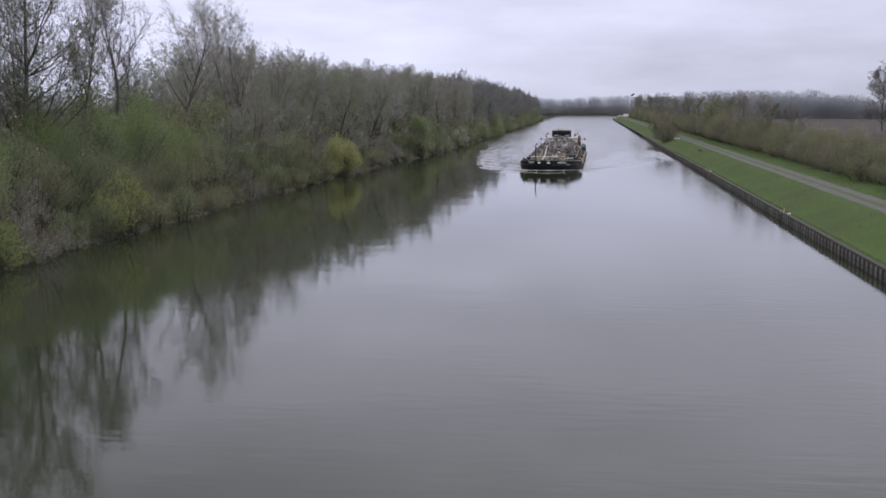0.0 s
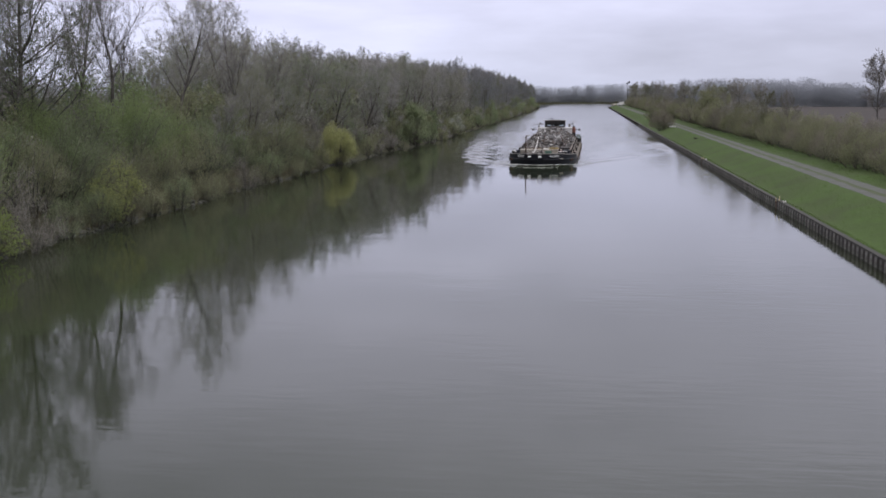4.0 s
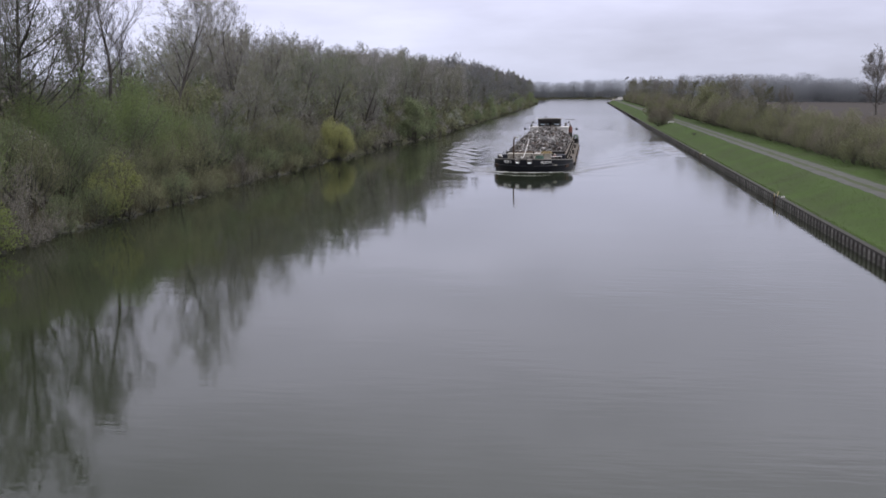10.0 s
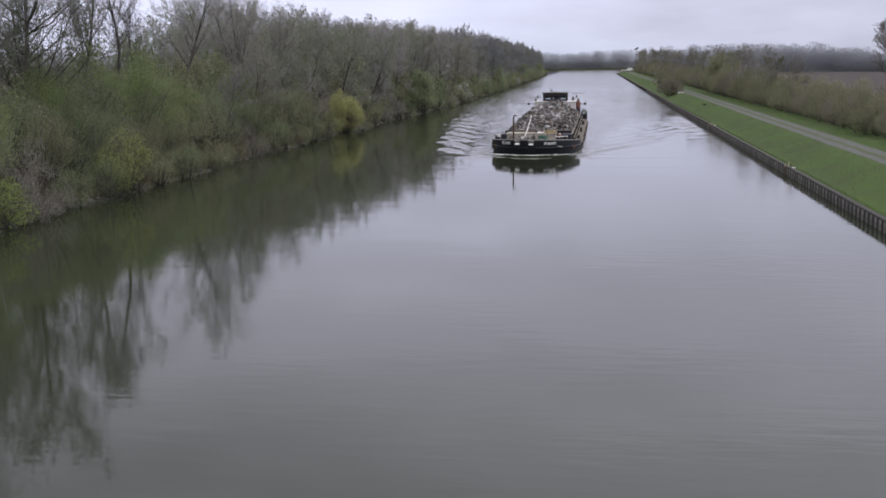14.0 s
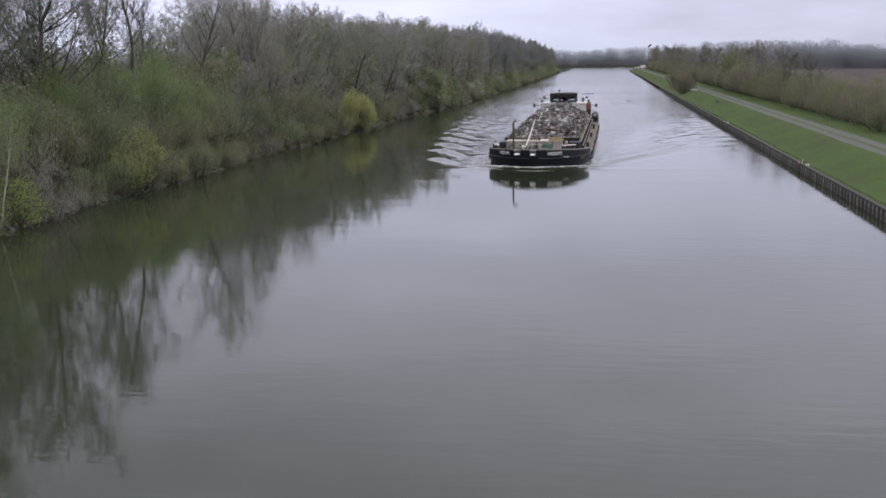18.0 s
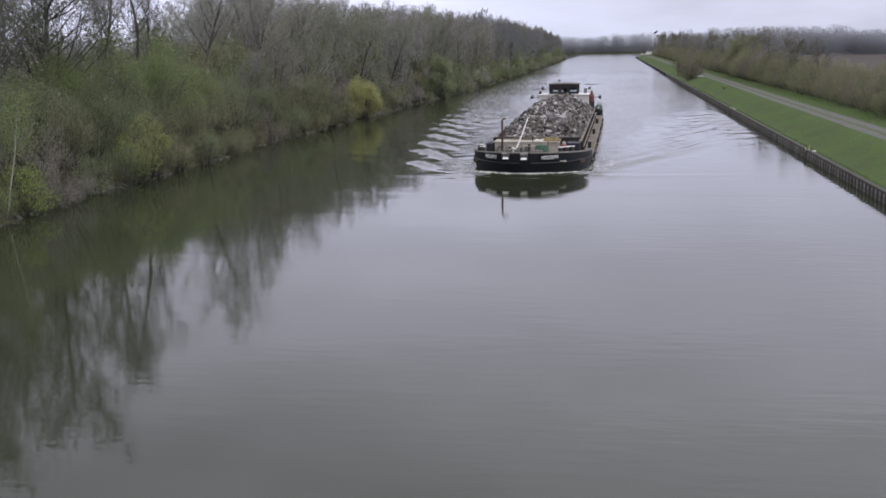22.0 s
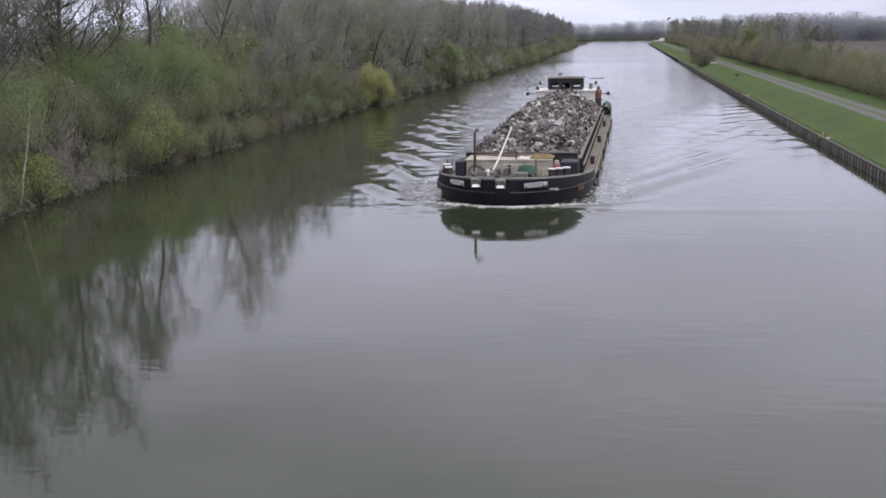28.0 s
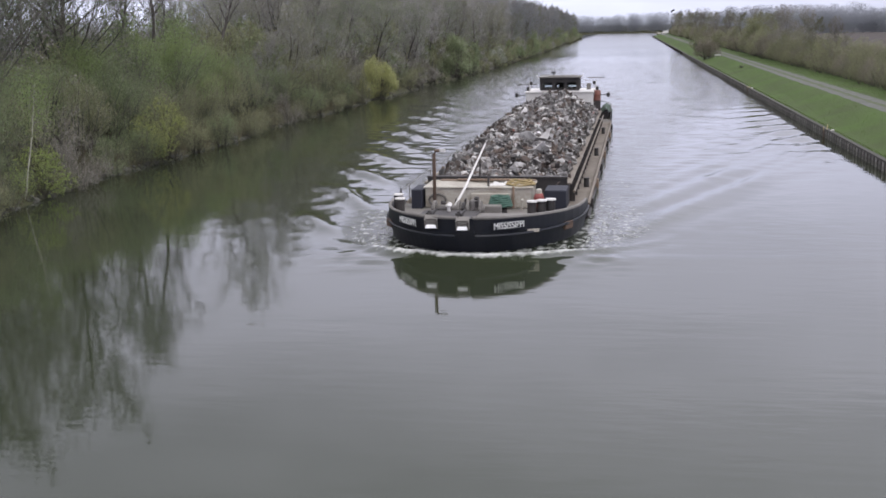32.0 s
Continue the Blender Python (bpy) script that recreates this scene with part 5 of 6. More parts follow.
# bow lamps in their boxes, name boards, plates
for x in (-1.35, -0.07):
    y = 0.0
    while half_width(y) < abs(x):
        y += 0.02
    tip = Euler((radians(22), 0, 0)).to_matrix()
    box = part("bow_lamp", Build().box((x, y - 0.02, 1.33), (0.46, 0.24, 0.38), tip), DARK, barge, "boxed bow lamp", bevel=0.02)
    part("lamp_shade", Build().box((x, y - 0.185, 1.345), (0.40, 0.03, 0.17), tip), DECK, box, "grey inside of the lamp box")
    part("lamp_pane", Build().add([(x - 0.17, y - 0.19, 1.27), (x + 0.17, y - 0.19, 1.27), (x + 0.21, y - 0.27, 1.14), (x - 0.21, y - 0.27, 1.14), (x - 0.17, y - 0.1, 1.25), (x + 0.17, y - 0.1, 1.25), (x + 0.21, y - 0.18, 1.12), (x - 0.21, y - 0.18, 1.12)],
                                  [(0, 3, 2, 1), (4, 5, 6, 7), (0, 1, 5, 4), (1, 2, 6, 5), (2, 3, 7, 6), (3, 0, 4, 7)]), LAMPGLASS, box, "bright lamp pane")
    for e in (-1, 1):
        part("lamp_cheek", Build().box((x + 0.235 * e, y - 0.1, 1.33), (0.025, 0.30, 0.42), tip), DECK, box)
    part("lamp_hood", Build().box((x, y - 0.04, 1.54), (0.50, 0.30, 0.025), tip), DECK, box)


def lettering(text, size, m, mat, parent):
    cu = bpy.data.curves.new("name_letters", "FONT")
    cu.body, cu.size, cu.extrude, cu.align_x, cu.align_y = text, size, 0.006, "CENTER", "CENTER"
    tmp = bpy.data.objects.new("name_letters", cu)
    me = bpy.data.meshes.new_from_object(tmp)
    bpy.data.objects.remove(tmp)
    me.materials.clear()
    me.materials.append(mat)
    ob = new("name_letters", me)
    ob.parent = parent
    ob.matrix_local = m
    ob["label"] = "white ship's name MISSISSIPPI on the bow"
    return ob


def bow_point(x, z, off):
    """A place on the bow plating at that x, off metres proud, and the plating's bearing there."""
    y = 0.0
    while half_width(y) < abs(x):
        y += 0.01
    d = math.atan2(0.2, half_width(y + 0.1) - half_width(y - 0.1 if y > 0.12 else 0.0) + 1e-6) if y > 0.02 else 0.0
    return y, min(d, radians(60))


for s in (-1, 1):
    xa, xb = (1.0, 2.3) if s > 0 else (1.92, 3.0)
    y0, y1 = bow_point(xa, 1.0, 0)[0], bow_point(xb, 1.0, 0)[0]
    tilt = s * math.degrees(math.atan2(y1 - y0, xb - xa))
    xm, ym = s * (xa + xb) / 2, (y0 + y1) / 2 - (0.20 if s > 0 else 0.27)
    board = Matrix.Translation((xm, ym, 1.22)) @ pose(0, 0, 0, 90, 0, tilt)
    part("name_board", Build().box((0, 0, 0), (1.44, 0.03, 0.30)), HULL, barge).matrix_local = Matrix.Translation((xm, ym + 0.035, 1.22)) @ pose(0, 0, 0, 0, 0, tilt)
    lettering("MISSISSIPPI", 0.36, board @ Matrix.Diagonal((0.82, 1, 1, 1)), LETTER, barge)
    part("anchor_pocket", Build().box((s * 3.72, bow_point(3.7, 0, 0)[0] - 0.05, 0.72), (0.6, 0.1, 0.32), Euler((0, 0, radians(s * 60))).to_matrix()), RUST, barge, "rusty anchor in its pocket", bevel=0.03)
part("draught_plate", Build().box((2.5, bow_point(2.5, 0, 0)[0] - 0.10, 0.90), (0.48, 0.05, 0.13), Euler((0, 0, radians(26))).to_matrix()), CREAM, barge, "small pale plate on the bow")
part("mooring_cleat", Build().box((-4.02, 5.2, 0.62), (0.25, 0.55, 0.4)), DARK, barge, bevel=0.04)
# railing along the gangways
for s in (-1, 1):
    if s < 0:
        for k in range(9):
            y = 9.2 + 5.6 * k
            part("stanchion", Build().tube([(s * 3.95, y, 0.6), (s * 3.95, y, 1.62)], 0.025, 5), DECK, barge)
        for z in (1.12, 1.60):
            part("railing_wire", Build().tube([(s * 3.95, 5.2, z - 0.1), (s * 3.95, 9.2, z), (s * 3.95, 54.0, z)], 0.016, 4), DECK, barge)
        part("rail_post", Build().tube([(-3.72, 6.1, 0.7), (-3.72, 6.1, 1.85)], 0.04, 6), DARK, barge)
# bollards on the gangway edge
for y in (16.5, 31, 46):
    part("gangway_bitt", Build().lathe((3.9, y, 0.5), [(0.14, 0), (0.13, 0.42), (0.17, 0.48)], 10), DARK, barge)

# deckhouse and wheelhouse
house = part("deckhouse", Build().box((0, 60.6, 1.77), (5.8, 5.6, 2.4)), WHITE, barge, "white deckhouse", bevel=0.06)
for x in (-2.35, 2.35):
    part("deckhouse_window", Build().box((x, 57.78, 1.9), (0.7, 0.05, 0.45)), DARK, house, "dark deckhouse window")
part("roof_edge", Build().box((0, 60.6, 3.0), (6.0, 5.8, 0.08)), WHITE, house, bevel=0.02)
whx, wy0, wy1, wz0, wz1 = 1.58, 58.3, 60.8, 2.6, 4.25
cabin = part("wheelhouse", Build().box((0, wy0, wz0 + 0.28), (2 * whx, 0.1, 0.56)).box((0, wy1, wz0 + 0.28), (2 * whx, 0.1, 0.56)).box((-whx, (wy0 + wy1) / 2, wz0 + 0.28), (0.1, wy1 - wy0, 0.56)).box((whx, (wy0 + wy1) / 2, wz0 + 0.28), (0.1, wy1 - wy0, 0.56)),
             WHITE, barge, "wheelhouse with white lower walls and dark window frames")
for x in (-whx, -0.52, 0.52, whx):
    for y in (wy0, wy1):
        part("window_post", Build().box((x, y, wz0 + 1.08), (0.26, 0.16, 1.06)), DARK, cabin)
for y in (wy0, wy1):
    part("window_head", Build().box((0, y, wz1 - (0.24 if y == wy0 else 0.42)), (2 * whx, 0.14, 0.36 if y == wy0 else 0.72)), DARK, cabin)
    part("window_sill", Build().box((0, y - 0.02, wz0 + 0.62), (2 * whx + 0.1, 0.16, 0.14)), DARK, cabin)
    for x in (-1.04, 0, 1.04):
        p = part("pane", Build().box((x, y, wz0 + 1.0), (0.84, 0.012, 0.72)), GLASS, cabin)
        p.visible_shadow = False
for x in (-whx, whx):
    part("side_post", Build().box((x, (wy0 + wy1) / 2, wz0 + 1.08), (0.12, 0.3, 1.06)), DARK, cabin)
    p = part("side_pane", Build().box((x, (wy0 + wy1) / 2, wz0 + 1.0), (0.012, 2.2, 0.72)), GLASS, cabin)
    p.visible_shadow = False
part("wheelhouse_roof", Build().box((0, 59.5, wz1 + 0.02), (3.5, 3.1, 0.10)).box((0.2, 59.6, wz1 + 0.09), (2.4, 2.0, 0.06)), DECK, cabin, "flat grey wheelhouse roof", bevel=0.02)
part("console", Build().box((0, 58.9, wz0 + 0.55), (2.2, 0.5, 0.4)), DARK, cabin)
part("helm_seat", Build().box((0.1, 59.9, wz0 + 0.7), (0.55, 0.12, 0.75)).box((0.1, 59.7, wz0 + 0.4), (0.55, 0.5, 0.12)), DARK, cabin)
part("radar_scanner", Build().tube([(-0.6, 59.5, wz1 + 0.05), (-0.6, 59.5, wz1 + 0.34)], 0.05, 6).box((-0.6, 59.5, wz1 + 0.38), (0.4, 0.12, 0.1)), DARK, cabin)
for x, a in ((-1.8, -20), (1.75, 20)):
    part("roof_horn", Build().tube([(x, 58.6, wz1 - 0.1), (x + 0.012 * a, 58.4, wz1 + 0.22)], 0.04, 6), WHITE, cabin)
house.location.x = cabin.location.x = -0.24
# arms with lamps and mirrors on both sides
for s in (-1, 1):
    arm = part("signal_mast", Build().tube([(s * 2.85, 58.6, 2.6), (s * 2.85, 58.6, 3.95)], 0.05, 6), WHITE, barge)
    part("signal_lamp", Build().lathe((s * 2.72, 58.5, 3.62), [(0.09, 0), (0.12, 0.05), (0.12, 0.25), (0.05, 0.3)], 10), DARK, arm)
    part("signal_lamp", Build().lathe((s * 3.0, 58.5, 3.10), [(0.09, 0), (0.12, 0.05), (0.12, 0.3), (0.05, 0.36)], 10), DARK, arm)
    part("yard", Build().tube([(s * 2.2, 58.6, 4.18 if s > 0 else 3.66), (s * (3.6 if s > 0 else 3.95), 58.6, 4.22 if s > 0 else 3.6)], 0.04, 5), DECK, arm, "thin horizontal yard")
    lamp = part("side_light_arm", Build().tube([(s * 3.05, 58.2, 2.75), (s * 3.85, 58.2, 2.75)], 0.035, 5), DARK, barge)
    part("side_light", Build().lathe((s * 3.95, 58.2, 2.52), [(0.06, 0.04), (0.16, 0.1), (0.16, 0.34), (0.05, 0.42)], 10), DARK, lamp, "dark round side light")
part("radio_box", Build().box((2.25, 58.7, 3.45), (0.36, 0.3, 0.55)), DECK, barge, bevel=0.03)
part("stern_railing", Build().tube([(half_width(y) * 0.97, y, 1.75) for y in (57.5, 60, 62, 64, 65.5, 66.4)], 0.03, 5), DECK, barge)
for y in (58.5, 61, 63.5):
    part("railing_post", Build().tube([(half_width(y) * 0.97, y, 0.7), (half_width(y) * 0.97, y, 1.75)], 0.03, 5), DECK, barge)

# things that ride on the deck
RIDERS = []


def rider(name, label, category, group=""):
    t = thing(name, label, category, group)
    RIDERS.append(t)
    return t


t = rider("rope_coil", "coiled green mooring rope on the fore deck", "rope")
for k in range(5):
    part("rope_turn", Build().tube([(0.72 + (0.48 - 0.03 * k) * math.cos(w * 0.35 + k), 5.5 + (0.42 - 0.03 * k) * math.sin(w * 0.35 + k), 1.22 + 0.09 * k + 0.02 * math.sin(w * 1.7)) for w in range(18)], 0.065, 6, close=True), ROPEG, t, smooth=True)
part("rope_stool", Build().lathe((0.72, 5.5, 0.82), [(0.30, 0), (0.28, 0.3), (0.32, 0.36), (0.1, 0.38)], 12), DARK, t, "dark drum under the rope")
t = rider("rope_coil", "coiled tan rope lying on the forecastle roof", "rope")
for k in range(4):
    part("rope_turn", Build().tube([(1.35 + (0.65 - 0.06 * k) * math.cos(w * 0.35 + k), 8.0 + (0.4 - 0.04 * k) * math.sin(w * 0.35 + k), 1.79 + 0.05 * k + 0.03 * math.sin(w * 1.3)) for w in range(18)], 0.045, 6, close=True), ROPEY, t, smooth=True)
t = rider("folded_tarpaulin", "crumpled white tarpaulin on the forecastle roof", "tarpaulin")
rng = random.Random(4)
b = Build()
b.add([(-0.1 + i * 0.16 + rng.uniform(-0.05, 0.05), 7.8 + j * 0.14 + rng.uniform(-0.05, 0.05), 1.745 + (0.05 + rng.uniform(0, 0.13)) * (0 < i < 9 and 0 < j < 4)) for j in range(5) for i in range(10)],
      [(10 * j + i, 10 * j + i + 1, 10 * j + 11 + i, 10 * j + 10 + i) for j in range(4) for i in range(9)])
part("cloth", b, WHITE, t)
t = rider("gas_bottle", "red gas bottle with pale cap beside the forecastle", "gas bottle")
part("cylinder", Build().lathe((2.32, 6.1, 0.80), [(0.20, 0), (0.22, 0.04), (0.22, 0.72), (0.15, 0.86)], 14), RED, t, smooth=True)
part("cap", Build().lathe((2.32, 6.1, 1.66), [(0.14, 0), (0.13, 0.16), (0.05, 0.2)], 12), CREAM, t)
t = rider("bucket", "dark bucket on the fore deck", "bucket")
part("pail", Build().lathe((0.02, 5.6, 0.82), [(0.15, 0), (0.2, 0.34), (0.18, 0.34), (0.13, 0.03)], 14), NAVY, t)
t = rider("oil_drum", "faded red oil drum on the deckhouse side deck", "drum")
part("drum_body", Build().lathe((3.0, 58.2, 2.25), [(0.30, 0), (0.32, 0.05), (0.30, 0.1), (0.30, 0.45), (0.32, 0.5), (0.30, 0.55), (0.30, 0.85), (0.25, 0.88)], 18), FADED, t, smooth=True)
part("stand", Build().box((3.0, 58.2, 1.45), (0.6, 0.6, 1.6)), DARK, t)
t = rider("covered_dinghy", "small boat under dark green tarpaulin beside the deckhouse", "boat")
b = Build()
for j in range(7):
    y, w, h = 58.6 + j * 0.7, 0.55 * math.sin(math.pi * (0.12 + 0.76 * j / 6)), 0.62 * math.sin(math.pi * (0.2 + 0.6 * j / 6))
    b.add([(3.75 - w, y, 1.2), (3.75 - w * 0.6, y, 1.2 + h * 0.8), (3.75, y, 1.25 + h), (3.75 + w * 0.6, y, 1.2 + h * 0.8), (3.75 + w, y, 1.2)], [])
b.f = [(5 * j + i, 5 * j + i + 1, 5 * j + 6 + i, 5 * j + 5 + i) for j in range(6) for i in range(4)]
part("cover", b, TARP, t, smooth=True)
part("cradle", Build().box((3.6, 60.6, 0.9), (0.7, 3.4, 0.62)), DARK, t)


# ---- the load: a heap of shredded and crushed metal ----
def heap_height(x, y):
    e = max(0.0, 1 - (abs(x) / 3.3) ** float(np.interp(y, [42, 54], [3.0, 1.5])))
    ends = min(1.0, 0.4 + (y - 10.4) / 5.0, (56.4 - y) / 1.4)
    lumps = 0.34 * noise.noise((x * 0.42, y * 0.28, 3.0)) + 0.2 * noise.noise((x * 0.95, y * 0.7, 7.0))
    crown = float(np.interp(y, [10, 13, 20, 30, 44, 54, 56], [1.0, 1.3, 1.7, 1.9, 2.1, 2.1, 1.9]))
    return 1.25 + e * max(0.06, ends) * (crown * 0.86 + lumps)


heap = rider("scrap_heap", "heap of mixed grey, rusty and white crushed scrap metal", "scrap metal")
nx, ny = 25, 150
b = Build()
v = []
for j in range(ny):
    for i in range(nx):
        x, y = -3.22 + 6.44 * i / (nx - 1), 10.47 + 45.4 * j / (ny - 1)
        v.append((x, y, heap_height(x, y) - 0.10))
b.add(v, [(nx * j + i, nx * j + i + 1, nx * j + nx + i + 1, nx * j + nx + i) for j in range(ny - 1) for i in range(nx - 1)])
part("heap_core", b, SCRAP[2], heap, "dark packed scrap")


def crumpled(seed, mat, kind):
    """One bent, torn piece of sheet, pipe or panel."""
    r = random.Random(seed)
    b = Build()
    if kind == "sheet":
        n, m = 6, 4
        bend, lean = r.uniform(0.5, 1.9), r.uniform(-0.5, 0.5)
        fold = [r.uniform(-0.09, 0.09) for _ in range(n)]
        top = []
        for j in range(m):
            for i in range(n):
                u, w = 2 * i / (n - 1) - 1, 2 * j / (m - 1) - 1
                a = bend * (u + lean * w)
                top.append((0.46 / bend * math.sin(a) + r.uniform(-0.05, 0.05), 0.29 * w + r.uniform(-0.05, 0.05), 0.46 / bend * (1 - math.cos(a)) - 0.12 + fold[i] + r.uniform(-0.05, 0.05)))
        v = top + [(x, y, z - 0.025) for x, y, z in top]
        f = [(n * j + i, n * j + i + 1, n * j + n + i + 1, n * j + n + i) for j in range(m - 1) for i in range(n - 1)]
        f += [tuple(n * m + q for q in reversed(k)) for k in f[:]]
        ring = list(range(n)) + [n * j + n - 1 for j in range(1, m)] + list(range(n * m - 2, n * (m - 1) - 1, -1)) + [n * j for j in range(m - 2, 0, -1)]
        f += [(ring[k], ring[(k + 1) % len(ring)], n * m + ring[(k + 1) % len(ring)], n * m + ring[k]) for k in range(len(ring))]
        b.add(v, f)
    elif kind == "lump":
        bm = bmesh.new()
        bmesh.ops.create_icosphere(bm, subdivisions=1, radius=0.3)
        for q in bm.verts:
            q.co = Vector((q.co.x * 1.1, q.co.y * 0.85, q.co.z * 0.7)) * r.uniform(0.72, 1.15)
        v, f = [tuple(q.co) for q in bm.verts], [tuple(x.index for x in p.verts) for p in bm.faces]
        bm.free()
        b.add(v, f)
    else:
        p = [(-0.5, 0, 0), (-0.2, r.uniform(-0.12, 0.12), r.uniform(-0.1, 0.2)), (0.25, r.uniform(-0.2, 0.2), r.uniform(-0.1, 0.2)), (0.5, r.uniform(-0.3, 0.3), r.uniform(-0.1, 0.1))]
        b.tube(p, 0.045, 5)
    return b.mesh("scrap_piece", mat)


PIECES = []
for k in range(30):
    mat = SCRAP[[0, 0, 1, 2, 0, 2, 3, 0, 0, 1][k % 10]] if k >= 6 else SCRAP[[0, 3, 1, 0, 2, 3][k]]
    PIECES.append(crumpled(200 + k, SCRAP[4] if k == 17 else mat, ["sheet", "lump", "sheet", "pipe", "lump", "lump", "sheet"][k % 7]))
pick = random.Random(21)
loose = {}
for k in range(6400):
    x, y = pick.uniform(-3.15, 3.15), 10.6 + 45.2 * pick.random() ** 1.15
    me = pick.choice(PIECES)
    if me.materials[0].name in ("scrap_white", "scrap_red") and pick.random() < (0.2 if me.materials[0].name == "scrap_white" and x * 0.4 + 0.5 > abs(y - 20) / 12 else 0.55 if me.materials[0].name == "scrap_white" else 0.75):
        me = PIECES[pick.randrange(0, 30, 5)]
    m = Matrix.Translation((x, y, heap_height(x, y) + pick.uniform(-0.12, 0.14))) @ Euler((pick.uniform(-0.75, 0.75), pick.uniform(-0.75, 0.75), pick.uniform(0, 6.28))).to_matrix().to_4x4() @ Matrix.Scale(pick.uniform(0.3, 0.95), 4)
    if y < 22 and k % 3 == 0 and loose.setdefault("single", 0) < 290:
        loose["single"] += 1
        ob = new("scrap_piece", me)
        ob.parent = heap
        ob.matrix_local = m
    else:
        b = loose.setdefault(me.materials[0].name, Build())
        b.add([m @ q.co for q in me.vertices], [tuple(p.vertices) for p in me.polygons])
loose.pop("single")
for mat in SCRAP:
    if mat.name in loose:
        tagged(part("scrap_rest", loose[mat.name], mat, heap), kind="stuff")
part("bright_sheet", crumpled(901, SCRAP[3], "sheet"), None, heap, "large crumpled white sheet").matrix_local = Matrix.Translation((1.1, 18.5, heap_height(1.1, 18.5) + 0.25)) @ pose(0, 0, 0, -30, 10, 40) @ Matrix.Scale(1.9, 4)
part("bright_sheet", crumpled(902, SCRAP[3], "sheet"), None, heap, "large crumpled white sheet").matrix_local = Matrix.Translation((0.7, 21.5, heap_height(0.7, 21.5) + 0.2)) @ pose(0, 0, 0, -20, -15, 10) @ Matrix.Scale(1.8, 4)
part("bright_sheet", crumpled(903, SCRAP[3], "sheet"), None, heap, "large crumpled white sheet").matrix_local = Matrix.Translation((1.6, 15.2, heap_height(1.6, 15.2) + 0.2)) @ pose(0, 0, 0, -25, 20, 80) @ Matrix.Scale(1.7, 4)


# ---- the wake: moving water round and behind the hull ----
OUTLINE = [(s * 0.97 * half_width(y), y + 0.75 * max(0, 1 - y / 7.6)) for y in [0.012, 0.05, 0.15, 0.3, 0.5, 0.75] + [1 + 0.35 * i for i in range(34)] for s in (-1, 1)] + [(0.2 * s, 0.75) for s in (-1, 0, 1)]


def off_hull(x, y):
    """Metres from the waterline of the bow, outside it."""
    if y > 0.75 and abs(x) < 0.97 * half_width((y - 0.75) / 0.9013):
        return 0.0
    return min(math.hypot(x - a, y - b) for a, b in OUTLINE)


def bow_crest(x):
    """How far behind the stem's top the breaking bow wave stands at that side distance."""
    return -0.35 + 0.088 * x * x + 0.18 * noise.noise((x * 0.8, 5.0, 53))


def foam_cover(x, y):
    """How thickly white water covers the surface there, 0 to 1."""
    c = 0.0
    if -3.5 < y < 11 and abs(x) < 11:
        d = off_hull(x, y)
        c = 0.52 * math.exp(-((d - 0.3 - 0.05 * max(0, y)) / (0.7 + 0.03 * max(0, y))) ** 2) * max(0.3, 1 - max(0, y) / 10)
        q = y - bow_crest(x) + 0.05
        c = max(c, 0.70 * math.exp(-((q / (0.32 if q < 0 else 0.75)) ** 2)) * math.exp(-((x / 5.6) ** 4)))
        if q > 0:
            c = max(c, 0.33 * max(0.0, min(1.0, (2.6 + 0.06 * max(0, y) - d) / 0.8)))
    if y > 5:
        l = abs(x) - half_width(min(y, 60))
        c = max(c, 0.40 * math.exp(-max(0, l - 0.3) / 1.1) * math.exp(-(y - 5) / 22), 0.27 * max(0.0, min(1.0, (2.2 + 0.03 * y + 0.8 * noise.noise((x * 0.3, y * 0.2, 54)) - l) / 0.9)) * math.exp(-(y - 5) / 120))
    if y > 64:
        c = max(c, 0.30 * math.exp(-((x / 3.4) ** 2)) * math.exp(-(y - 64) / 26))
    return c


